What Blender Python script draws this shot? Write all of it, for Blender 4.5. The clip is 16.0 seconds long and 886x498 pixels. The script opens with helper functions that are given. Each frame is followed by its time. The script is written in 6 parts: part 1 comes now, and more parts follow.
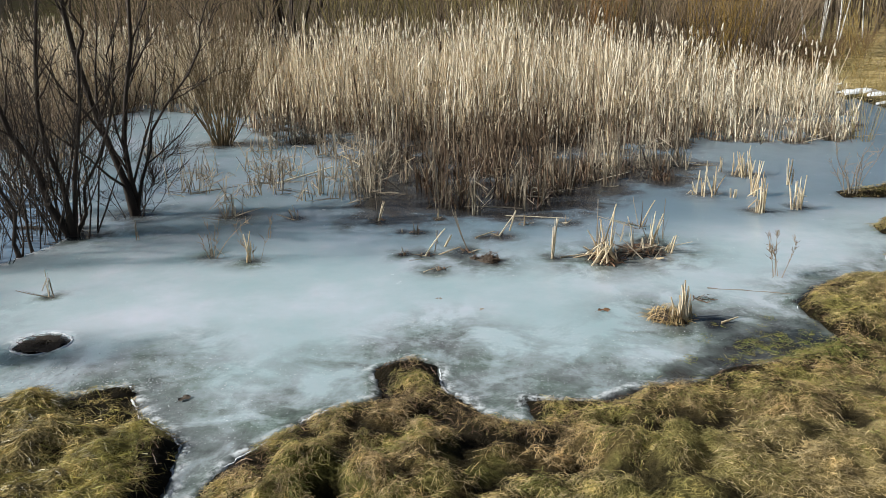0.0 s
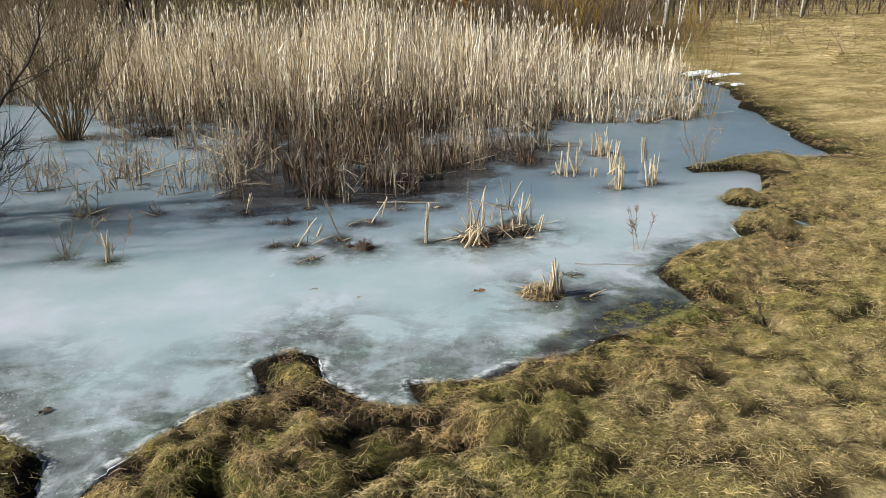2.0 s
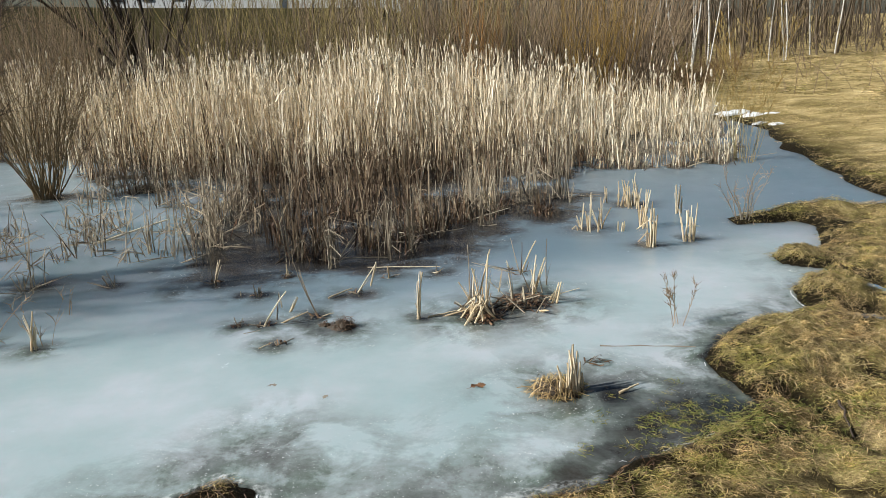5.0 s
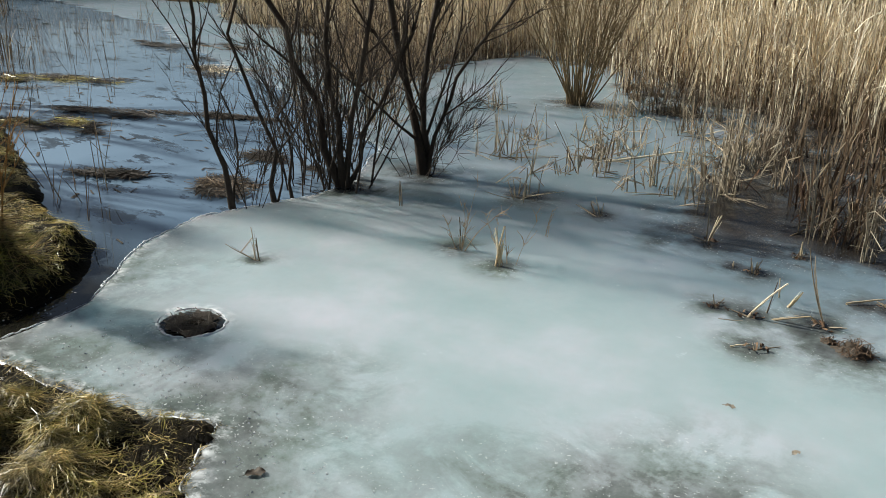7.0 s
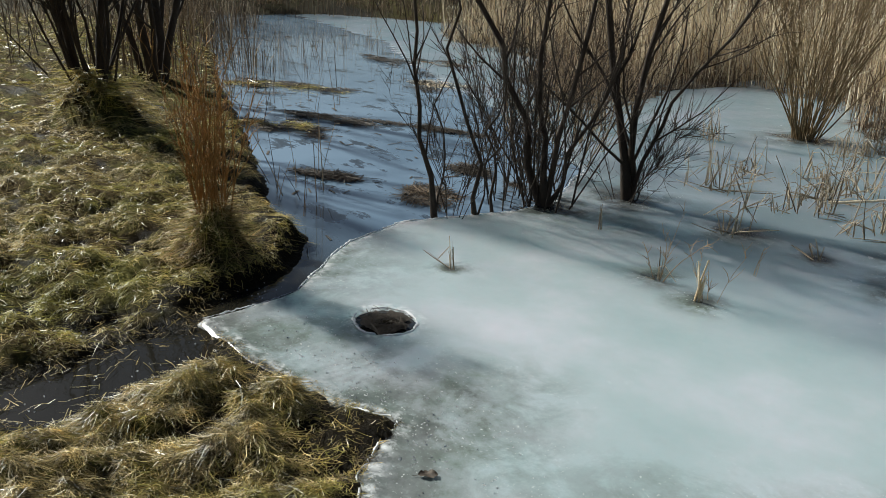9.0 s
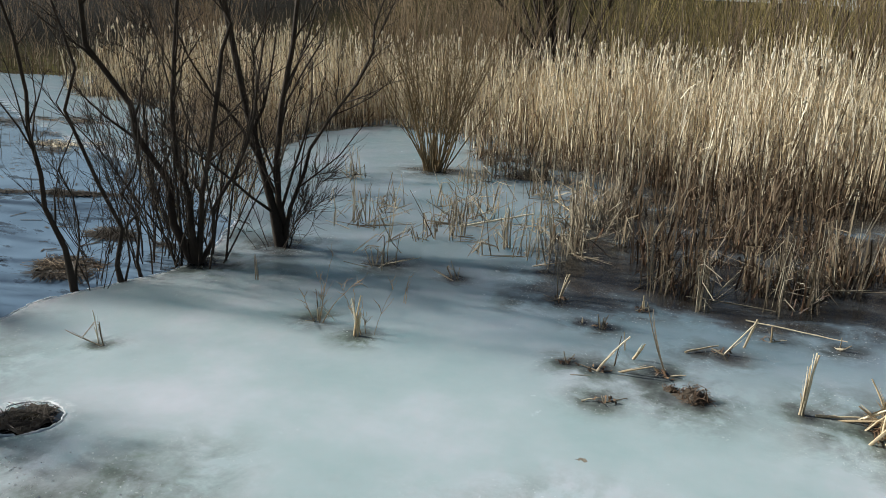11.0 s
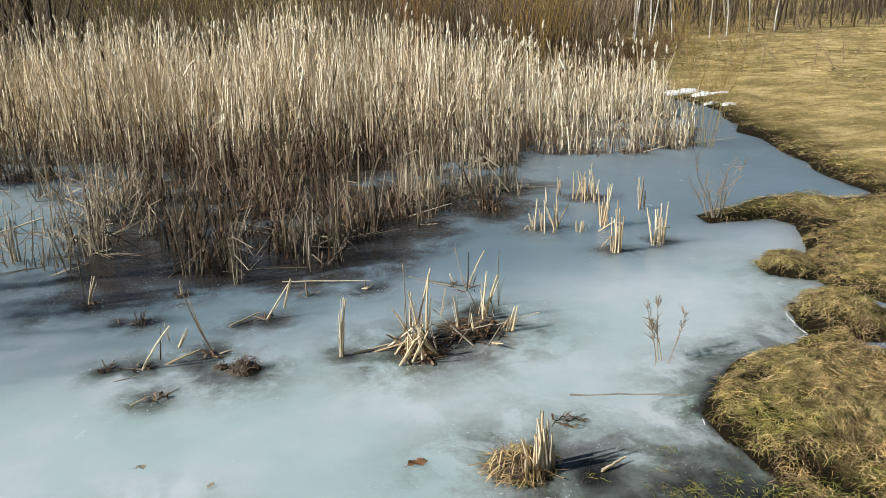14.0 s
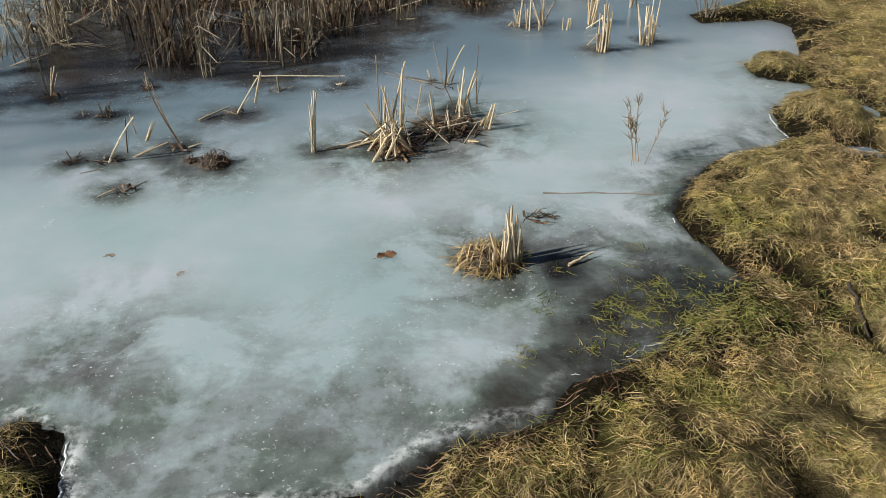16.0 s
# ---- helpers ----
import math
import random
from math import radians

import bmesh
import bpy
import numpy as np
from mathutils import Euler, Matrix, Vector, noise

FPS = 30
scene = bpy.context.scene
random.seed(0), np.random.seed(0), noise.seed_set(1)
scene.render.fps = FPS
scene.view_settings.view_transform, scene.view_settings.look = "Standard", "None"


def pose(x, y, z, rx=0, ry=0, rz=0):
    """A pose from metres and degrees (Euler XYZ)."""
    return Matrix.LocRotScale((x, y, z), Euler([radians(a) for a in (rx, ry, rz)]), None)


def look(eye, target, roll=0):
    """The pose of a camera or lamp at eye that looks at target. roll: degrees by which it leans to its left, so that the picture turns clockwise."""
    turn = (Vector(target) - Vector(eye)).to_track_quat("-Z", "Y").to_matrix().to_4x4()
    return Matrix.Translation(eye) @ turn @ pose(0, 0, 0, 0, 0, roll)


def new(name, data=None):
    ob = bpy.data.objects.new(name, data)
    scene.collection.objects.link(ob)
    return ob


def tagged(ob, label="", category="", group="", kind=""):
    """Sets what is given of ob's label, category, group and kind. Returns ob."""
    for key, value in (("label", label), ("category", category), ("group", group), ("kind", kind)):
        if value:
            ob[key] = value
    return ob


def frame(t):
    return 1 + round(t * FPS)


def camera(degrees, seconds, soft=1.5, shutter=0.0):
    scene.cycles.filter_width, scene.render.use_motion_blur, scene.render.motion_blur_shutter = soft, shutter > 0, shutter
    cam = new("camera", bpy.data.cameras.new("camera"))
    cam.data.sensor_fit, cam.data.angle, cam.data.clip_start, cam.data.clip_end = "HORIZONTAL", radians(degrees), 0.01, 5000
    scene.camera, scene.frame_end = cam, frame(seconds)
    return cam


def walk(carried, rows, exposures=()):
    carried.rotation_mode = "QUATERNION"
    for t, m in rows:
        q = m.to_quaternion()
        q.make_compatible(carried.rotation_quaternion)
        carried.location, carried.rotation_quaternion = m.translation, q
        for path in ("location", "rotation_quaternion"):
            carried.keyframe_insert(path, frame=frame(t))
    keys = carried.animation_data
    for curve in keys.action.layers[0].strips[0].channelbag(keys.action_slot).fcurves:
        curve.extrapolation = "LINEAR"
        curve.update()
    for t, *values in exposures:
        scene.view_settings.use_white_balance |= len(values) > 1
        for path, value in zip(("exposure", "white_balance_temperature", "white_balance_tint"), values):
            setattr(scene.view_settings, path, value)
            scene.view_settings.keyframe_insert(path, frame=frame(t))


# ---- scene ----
cam = camera(58.6, 16.0, 0.9)
PATH = [
    (0, (0.615, -0.065, 2.335), (0.4, 1.823, 1.713), -0.6),
    (0.5, (0.633, -0.064, 2.322), (0.585, 1.838, 1.703), -0.4),
    (1, (0.617, -0.069, 2.323), (0.67, 1.829, 1.695), 0.5),
    (1.5, (0.615, -0.062, 2.324), (0.669, 1.831, 1.681), 0.1),
    (2, (0.579, -0.052, 2.324), (0.692, 1.834, 1.669), -0.2),
    (2.5, (0.532, -0.004, 2.301), (0.748, 1.868, 1.631), -0.7),
    (3, (0.533, 0.042, 2.27), (0.778, 1.914, 1.612), -1.2),
    (3.2, (0.594, 0.113, 2.25), (0.778, 1.988, 1.578), -1.4),
    (5.3, (1.011, 1.449, 2.135), (0.986, 3.377, 1.602), -1.8),
    (5.5, (1.068, 1.64, 2.134), (0.955, 3.56, 1.586), -1.3),
    (6, (1.002, 1.937, 2.052), (0.551, 3.742, 1.319), 0.8),
    (6.5, (0.82, 2.211, 2.03), (0.005, 3.888, 1.307), 1.2),
    (7, (0.768, 2.309, 2.037), (-0.354, 3.799, 1.314), 1.3),
    (7.5, (0.739, 2.348, 2.017), (-0.636, 3.618, 1.313), 2.6),
    (8, (0.751, 2.336, 1.993), (-0.776, 3.41, 1.277), 2.3),
    (8.2, (0.733, 2.334, 1.96), (-0.818, 3.376, 1.248), 2.3),
    (10.3, (0.824, 2.307, 2.088), (-0.282, 3.869, 1.506), 1.8),
    (10.5, (0.83, 2.325, 2.073), (-0.203, 3.942, 1.506), 2.1),
    (11, (0.861, 2.349, 2.075), (-0.018, 4.056, 1.515), 1.6),
    (11.5, (0.904, 2.373, 2.084), (0.207, 4.158, 1.514), 0.6),
    (12, (0.925, 2.39, 2.079), (0.438, 4.24, 1.495), 0.8),
    (12.5, (0.94, 2.401, 2.085), (0.63, 4.29, 1.507), 0.4),
    (13, (0.958, 2.404, 2.088), (0.853, 4.316, 1.512), -0.1),
    (13.5, (0.977, 2.409, 2.091), (1.017, 4.319, 1.498), -0.3),
    (14, (0.997, 2.412, 2.075), (1.196, 4.306, 1.467), -0.7),
    (14.5, (1.022, 2.419, 2.062), (1.328, 4.28, 1.397), -0.5),
    (15, (1.044, 2.414, 2.039), (1.387, 4.238, 1.295), -0.5),
    (15.5, (1.066, 2.428, 2.016), (1.393, 4.195, 1.139), 0.2),
    (16, (1.082, 2.459, 1.968), (1.289, 4.153, 0.924), 0.6),
]
walk(cam, [(t, look(eye, target, roll)) for t, eye, target, roll in PATH],
     [(0, -0.04, 6020, 9), (2.5, -0.02, 6120, 10), (6, 0.0, 6150, 8), (7.5, -0.05, 6350, 6.5), (10.5, -0.18, 6130, 6.5), (11.5, -0.13, 6130, 6.5), (12.5, -0.05, 6150, 7), (14.5, -0.02, 6190, 8.5), (15.3, -0.15, 6200, 8.5), (16, -0.28, 6230, 9)])

# ---- sky, sun ----
SUN_EL = radians(32)
SUN_AZ = math.atan2(-0.97, -0.235)
world = bpy.data.worlds.new("world")
scene.world = world
world.use_nodes = True
sky = world.node_tree.nodes.new("ShaderNodeTexSky")
sky.sky_type, sky.sun_disc = "NISHITA", False
sky.dust_density = 1.2
sky.sun_elevation, sky.sun_rotation = SUN_EL, SUN_AZ
world.node_tree.links.new(sky.outputs[0], world.node_tree.nodes["Background"].inputs[0])
world.node_tree.nodes["Background"].inputs[1].default_value = 0.038
sun = new("sun", bpy.data.lights.new("sun", "SUN"))
sun.data.energy, sun.data.angle, sun.data.color = 7.8, radians(1.4), (0.97, 0.945, 0.865)
to_sun = Vector((math.cos(SUN_EL) * math.sin(SUN_AZ), math.cos(SUN_EL) * math.cos(SUN_AZ), math.sin(SUN_EL)))
sun.matrix_world = look(to_sun * 60, (0, 0, 0))

# ---- materials ----


def material(name, rough=0.8, spec=0.3):
    m = bpy.data.materials.new(name)
    m.use_nodes = True
    b = m.node_tree.nodes["Principled BSDF"]
    b.inputs["Roughness"].default_value = rough
    b.inputs["Specular IOR Level"].default_value = spec
    return m, m.node_tree, b


def node(nt, kind, **inputs):
    n = nt.nodes.new("ShaderNode" + kind)
    for k, v in inputs.items():
        n.inputs[k].default_value = v
    return n


def ramp(nt, fac, stops):
    r = nt.nodes.new("ShaderNodeValToRGB")
    e = r.color_ramp.elements
    while len(e) < len(stops):
        e.new(0.5)
    for el, (p, c) in zip(e, stops):
        el.position, el.color = p, (*c, 1)
    nt.links.new(fac, r.inputs[0])
    return r.outputs[0]


def noise_tex(nt, scale, detail=4, rough=0.6, coord=None, stretch=None):
    n = node(nt, "TexNoise", Scale=scale, Detail=detail, Roughness=rough)
    if coord is not None:
        if stretch:
            mp = nt.nodes.new("ShaderNodeMapping")
            mp.inputs["Scale"].default_value = stretch
            nt.links.new(coord, mp.inputs[0])
            coord = mp.outputs[0]
        nt.links.new(coord, n.inputs["Vector"])
    return n.outputs[0]


def mix(nt, fac, a, b, mode="MIX"):
    m = nt.nodes.new("ShaderNodeMix")
    m.data_type, m.blend_type = "RGBA", mode
    for sock, v in ((m.inputs[0], fac), (m.inputs[6], a), (m.inputs[7], b)):
        if isinstance(v, (int, float)):
            sock.default_value = v
        elif isinstance(v, tuple):
            sock.default_value = (*v, 1)
        else:
            nt.links.new(v, sock)
    return m.outputs[2]


def calc(nt, op, a, b=0.0, clamp=False):
    m = nt.nodes.new("ShaderNodeMath")
    m.operation, m.use_clamp = op, clamp
    for sock, v in ((m.inputs[0], a), (m.inputs[1], b)):
        if isinstance(v, (int, float)):
            sock.default_value = v
        else:
            nt.links.new(v, sock)
    return m.outputs[0]


def bump(nt, b, height, strength=0.5, distance=0.02):
    n = node(nt, "Bump", Strength=strength, Distance=distance)
    nt.links.new(height, n.inputs["Height"])
    nt.links.new(n.outputs[0], b.inputs["Normal"])


def dry_plant(name, colours, rough=0.75, grain=(40, 40, 4), patch=None, thin=0.3, mottle=0.0):
    """Dead stems and leaves: every blade its own shade, with lengthwise grain. patch: greener colours in patches of the ground. mottle: tuft by tuft, older and fresher growth."""
    m, nt, b = material(name, rough, 0.35)
    geo = nt.nodes.new("ShaderNodeNewGeometry")
    info = nt.nodes.new("ShaderNodeObjectInfo")
    isle = calc(nt, "FRACT", calc(nt, "ADD", geo.outputs["Random Per Island"], info.outputs["Random"]))
    n = len(colours)
    col = ramp(nt, isle, [(i / max(1, n - 1), c) for i, c in enumerate(colours)])
    if patch:
        where = noise_tex(nt, 1.1, 3, 0.6, geo.outputs["Position"])
        sel = calc(nt, "ADD", calc(nt, "MULTIPLY", calc(nt, "SUBTRACT", where, 0.5), 4.0), isle, True)
        green = ramp(nt, isle, [(i / max(1, len(patch) - 1), c) for i, c in enumerate(patch)])
        col = mix(nt, calc(nt, "GREATER_THAN", sel, 0.58), col, green)
    grainy = noise_tex(nt, 1.0, 4, 0.7, geo.outputs["Position"], grain)
    col = mix(nt, 1.0, col, ramp(nt, grainy, [(0.3, (0.62, 0.6, 0.56)), (0.7, (1.25, 1.22, 1.18))]), "MULTIPLY")
    if mottle:
        tuft = noise_tex(nt, 1.0, 3, 0.6, geo.outputs["Position"], (9, 9, 5))
        lo, hi = 1 - 0.75 * mottle, 1 + 0.55 * mottle
        col = mix(nt, 1.0, col, ramp(nt, tuft, [(0.33, (lo, lo * 0.95, lo * 0.9)), (0.5, (0.95, 0.95, 0.95)), (0.68, (hi, hi * 0.96, hi * 0.86))]), "MULTIPLY")
    nt.links.new(col, b.inputs["Base Color"])
    if thin:
        glow = nt.nodes.new("ShaderNodeBsdfTranslucent")
        nt.links.new(col, glow.inputs["Color"])
        both = node(nt, "MixShader", Fac=thin)
        nt.links.new(b.outputs[0], both.inputs[1])
        nt.links.new(glow.outputs[0], both.inputs[2])
        nt.links.new(both.outputs[0], nt.nodes["Material Output"].inputs["Surface"])
    return m


REED = dry_plant("dead_cattail", [(0.34, 0.24, 0.135), (0.93, 0.84, 0.65), (0.52, 0.40, 0.25), (0.97, 0.91, 0.76), (0.22, 0.145, 0.08), (0.86, 0.74, 0.53), (0.95, 0.88, 0.71), (0.48, 0.36, 0.21), (0.97, 0.92, 0.79)], thin=0.1)
DARK_REED = dry_plant("dark_cattail", [(0.04, 0.026, 0.017), (0.22, 0.15, 0.092), (0.085, 0.056, 0.037), (0.46, 0.36, 0.245), (0.055, 0.036, 0.023), (0.27, 0.195, 0.122), (0.10, 0.066, 0.042), (0.52, 0.42, 0.29)], thin=0.06)
LITTER = dry_plant("sodden_cattail_litter", [(0.035, 0.02, 0.013), (0.14, 0.075, 0.04), (0.06, 0.036, 0.022), (0.24, 0.15, 0.085), (0.045, 0.028, 0.018)], 0.55, thin=0.0)
PALE = dry_plant("bleached_stalk", [(0.78, 0.66, 0.46), (0.66, 0.52, 0.33), (0.86, 0.77, 0.60), (0.46, 0.33, 0.19)], grain=(90, 90, 9), thin=0.15)
FLUFF = dry_plant("seed_fluff", [(0.82, 0.75, 0.62), (0.88, 0.83, 0.72), (0.74, 0.65, 0.5)], 0.95, (160, 160, 160))
GREYED = dry_plant("greyed_cattail", [(0.44, 0.37, 0.27), (0.19, 0.15, 0.105), (0.58, 0.50, 0.38), (0.10, 0.075, 0.053), (0.31, 0.25, 0.18), (0.66, 0.58, 0.45)], grain=(90, 90, 9), thin=0.08)
HEAD = dry_plant("brown_seed_head", [(0.10, 0.06, 0.03), (0.16, 0.10, 0.06)], 0.95, (160, 160, 160))
STRAW = dry_plant("matted_straw", [(0.46, 0.33, 0.16), (0.72, 0.55, 0.31), (0.26, 0.18, 0.085), (0.62, 0.46, 0.235), (0.12, 0.08, 0.04), (0.50, 0.36, 0.17), (0.84, 0.68, 0.41)], 0.5, (60, 60, 60),
                  [(0.22, 0.225, 0.05), (0.40, 0.37, 0.105), (0.28, 0.27, 0.07), (0.56, 0.46, 0.19), (0.12, 0.11, 0.03)], mottle=0.9)
MOSSY = dry_plant("mossy_turf", [(0.46, 0.37, 0.125), (0.80, 0.65, 0.30), (0.30, 0.24, 0.08), (0.92, 0.80, 0.47), (0.60, 0.48, 0.18), (0.16, 0.125, 0.045)], 0.38, (60, 60, 60), [(0.32, 0.33, 0.07), (0.56, 0.50, 0.15), (0.24, 0.23, 0.05)], 0.3, 0.8)
# Mossy turf again, darkened so its colour holds the shade of the mounds.
SHADED_TURF = dry_plant("shaded_turf", [(0.38, 0.29, 0.11), (0.70, 0.55, 0.24), (0.19, 0.14, 0.05), (0.84, 0.68, 0.35), (0.46, 0.345, 0.125), (0.07, 0.052, 0.02)], 0.4, (60, 60, 60), [(0.20, 0.19, 0.045), (0.38, 0.32, 0.10), (0.10, 0.09, 0.025)], 0.1, 1.0)
GREEN = dry_plant("fresh_grass", [(0.14, 0.18, 0.035), (0.26, 0.28, 0.065), (0.09, 0.115, 0.022), (0.44, 0.39, 0.14), (0.34, 0.27, 0.10), (0.20, 0.20, 0.05)], 0.6, (60, 60, 60))
FIELD = dry_plant("dry_meadow", [(0.50, 0.39, 0.19), (0.76, 0.62, 0.36), (0.32, 0.24, 0.105), (0.64, 0.51, 0.27), (0.20, 0.15, 0.06), (0.70, 0.56, 0.31)], 0.75, (30, 30, 30),
                  [(0.30, 0.275, 0.085), (0.45, 0.38, 0.15), (0.18, 0.165, 0.055)], mottle=0.9)


def bark_material(name, a, b_, spots=None):
    m, nt, b = material(name, 0.85, 0.2)
    co = nt.nodes.new("ShaderNodeNewGeometry").outputs["Position"]
    big = noise_tex(nt, 1.0, 5, 0.7, co, (9, 9, 3))
    fine = noise_tex(nt, 1.0, 4, 0.7, co, (60, 60, 14))
    isle = nt.nodes.new("ShaderNodeNewGeometry").outputs["Random Per Island"]
    f = calc(nt, "ADD", calc(nt, "MULTIPLY", big, 0.7), calc(nt, "MULTIPLY", isle, 0.35))
    col = ramp(nt, f, [(0.3, a), (0.75, b_)])
    if spots:
        rings = noise_tex(nt, 1.0, 3, 0.6, co, (5, 5, 26))
        col = mix(nt, ramp(nt, rings, [(0.56, (0, 0, 0)), (0.64, (1, 1, 1))]), col, spots)
    nt.links.new(col, b.inputs["Base Color"])
    bump(nt, b, fine, 0.6, 0.01)
    return m


BARK = bark_material("dark_alder_bark", (0.022, 0.017, 0.014), (0.08, 0.06, 0.046))
TWIG = bark_material("brown_twig", (0.17, 0.12, 0.075), (0.42, 0.31, 0.20))
WILLOW = bark_material("willow_stem", (0.08, 0.056, 0.03), (0.29, 0.21, 0.115))
OLIVE = bark_material("olive_willow_stem", (0.17, 0.13, 0.055), (0.40, 0.32, 0.14))
YELLOW = bark_material("yellow_willow_shoot", (0.22, 0.135, 0.035), (0.43, 0.29, 0.09))
RED = bark_material("red_willow_shoot", (0.15, 0.08, 0.03), (0.44, 0.24, 0.08))
GREY = bark_material("grey_wood", (0.15, 0.125, 0.10), (0.36, 0.30, 0.23))
WOODS = bark_material("shaded_wood", (0.07, 0.053, 0.037), (0.25, 0.19, 0.13))
SCRUB = bark_material("brown_scrub", (0.14, 0.085, 0.045), (0.34, 0.22, 0.12))
BIRCH = bark_material("birch_bark", (0.46, 0.43, 0.38), (0.66, 0.63, 0.58), (0.06, 0.05, 0.045))


def soil_material():
    m, nt, b = material("turf", 0.9, 0.04)
    co = nt.nodes.new("ShaderNodeNewGeometry").outputs["Position"]
    broad, mid, fine = noise_tex(nt, 0.35, 4, 0.6, co), noise_tex(nt, 2.2, 5, 0.65, co), noise_tex(nt, 26, 5, 0.75, co)
    dry = ramp(nt, fine, [(0.3, (0.02, 0.014, 0.007)), (0.5, (0.075, 0.053, 0.022)), (0.72, (0.20, 0.145, 0.06))])
    green = ramp(nt, fine, [(0.3, (0.03, 0.03, 0.008)), (0.55, (0.13, 0.12, 0.034)), (0.75, (0.33, 0.28, 0.09))])
    col = mix(nt, ramp(nt, mid, [(0.42, (0, 0, 0)), (0.6, (1, 1, 1))]), dry, green)
    far = nt.nodes.new("ShaderNodeAttribute")
    far.attribute_name = "meadow"
    meadow = ramp(nt, noise_tex(nt, 1.0, 6, 0.7, co, (0.9, 2.6, 2.0)), [(0.3, (0.20, 0.15, 0.065)), (0.5, (0.50, 0.39, 0.19)), (0.7, (0.76, 0.62, 0.35))])
    meadow = mix(nt, ramp(nt, noise_tex(nt, 0.9, 5, 0.65, co), [(0.45, (0, 0, 0)), (0.58, (0.8, 0.8, 0.8))]), meadow, (0.24, 0.19, 0.08))
    meadow = mix(nt, 1.0, meadow, ramp(nt, noise_tex(nt, 34, 6, 0.8, co), [(0.36, (0.5, 0.47, 0.42)), (0.62, (1.4, 1.36, 1.28))]), "MULTIPLY")
    col = mix(nt, far.outputs["Fac"], col, meadow)
    dark_soil = nt.nodes.new("ShaderNodeAttribute")
    dark_soil.attribute_name = "dark_soil"
    # Darkest soil tone, wherever the attribute above is high.
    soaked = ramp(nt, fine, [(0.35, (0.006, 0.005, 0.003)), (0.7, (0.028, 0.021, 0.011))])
    col = mix(nt, dark_soil.outputs["Fac"], col, soaked)
    nt.links.new(col, b.inputs["Base Color"])
    wet = calc(nt, "SUBTRACT", 0.92, calc(nt, "MULTIPLY", dark_soil.outputs["Fac"], 0.4))
    nt.links.new(wet, b.inputs["Roughness"])
    bump(nt, b, fine, 0.9, 0.04)
    return m


def ice_material():
    m, nt, b = material("melting_ice", 0.22, 0.5)
    co = nt.nodes.new("ShaderNodeNewGeometry").outputs["Position"]
    clear = nt.nodes.new("ShaderNodeAttribute")
    clear.attribute_name = "clear"
    rim = nt.nodes.new("ShaderNodeAttribute")
    rim.attribute_name = "rim"
    cloud, wisps, grain = noise_tex(nt, 0.7, 5, 0.6, co), noise_tex(nt, 5.0, 8, 0.7, co), noise_tex(nt, 70, 3, 0.7, co)
    milky = ramp(nt, cloud, [(0.3, (0.34, 0.44, 0.45)), (0.5, (0.43, 0.50, 0.52)), (0.7, (0.57, 0.585, 0.635))])
    # Clear spots open first where the wisps are thin.
    c = clear.outputs["Fac"]
    spread = calc(nt, "MULTIPLY", calc(nt, "MULTIPLY", c, calc(nt, "SUBTRACT", 1.0, c)), 4.5)
    amount = calc(nt, "ADD", c, calc(nt, "MULTIPLY", calc(nt, "SUBTRACT", wisps, 0.5), spread), True)
    dark = ramp(nt, noise_tex(nt, 1.6, 4, 0.6, co), [(0.35, (0.010, 0.010, 0.009)), (0.65, (0.034, 0.026, 0.020))])
    # This attribute tints the ice blue-grey: thinner sheet and painted-in tree shade.
    thin = nt.nodes.new("ShaderNodeAttribute")
    thin.attribute_name = "thin"
    milky = mix(nt, thin.outputs["Fac"], milky, (0.13, 0.195, 0.25))
    # Where it thins it turns a sodden grey, then shows the black pond bed; new white clouds lie over the thin parts.
    sodden = ramp(nt, noise_tex(nt, 1.9, 4, 0.6, co), [(0.36, (0.165, 0.205, 0.175)), (0.64, (0.235, 0.25, 0.25))])
    sodden = mix(nt, thin.outputs["Fac"], sodden, (0.062, 0.076, 0.096))
    puff = node(nt, "TexNoise", Scale=2.3, Detail=6, Roughness=0.62, Distortion=0.5)
    nt.links.new(co, puff.inputs["Vector"])
    amount = calc(nt, "SUBTRACT", amount, calc(nt, "MULTIPLY", calc(nt, "MULTIPLY", calc(nt, "SUBTRACT", puff.outputs[0], 0.47, True), 2.6), spread), True)
    col = mix(nt, calc(nt, "MULTIPLY", amount, 1.9, True), milky, sodden)
    col = mix(nt, calc(nt, "MULTIPLY", calc(nt, "SUBTRACT", amount, 0.45), 2.0, True), col, dark)
    crust = calc(nt, "MULTIPLY", rim.outputs["Fac"], ramp(nt, noise_tex(nt, 14, 5, 0.7, co), [(0.45, (0, 0, 0)), (0.6, (1, 1, 1))]), True)
    col = mix(nt, crust, col, (0.82, 0.84, 0.84))
    # White dots: loose flecks on the ice and sparkling glints painted as colour.
    glint_flecks = ramp(nt, noise_tex(nt, 55, 2, 0.5, co), [(0.73, (0, 0, 0)), (0.78, (1, 1, 1))])
    col = mix(nt, calc(nt, "MULTIPLY", glint_flecks, ramp(nt, noise_tex(nt, 1.3, 3, 0.6, co), [(0.5, (0, 0, 0)), (0.66, (0.9, 0.9, 0.9))])), col, (0.82, 0.86, 0.87))
    # Trapped bubbles and crumbs where the sheet thins.
    bubbles = ramp(nt, noise_tex(nt, 52, 3, 0.6, co), [(0.63, (0, 0, 0)), (0.68, (1, 1, 1))])
    where = calc(nt, "MULTIPLY", calc(nt, "MULTIPLY", c, calc(nt, "SUBTRACT", 1.0, c)), ramp(nt, noise_tex(nt, 3.5, 3, 0.6, co), [(0.42, (0, 0, 0)), (0.6, (3.4, 3.4, 3.4))]), True)
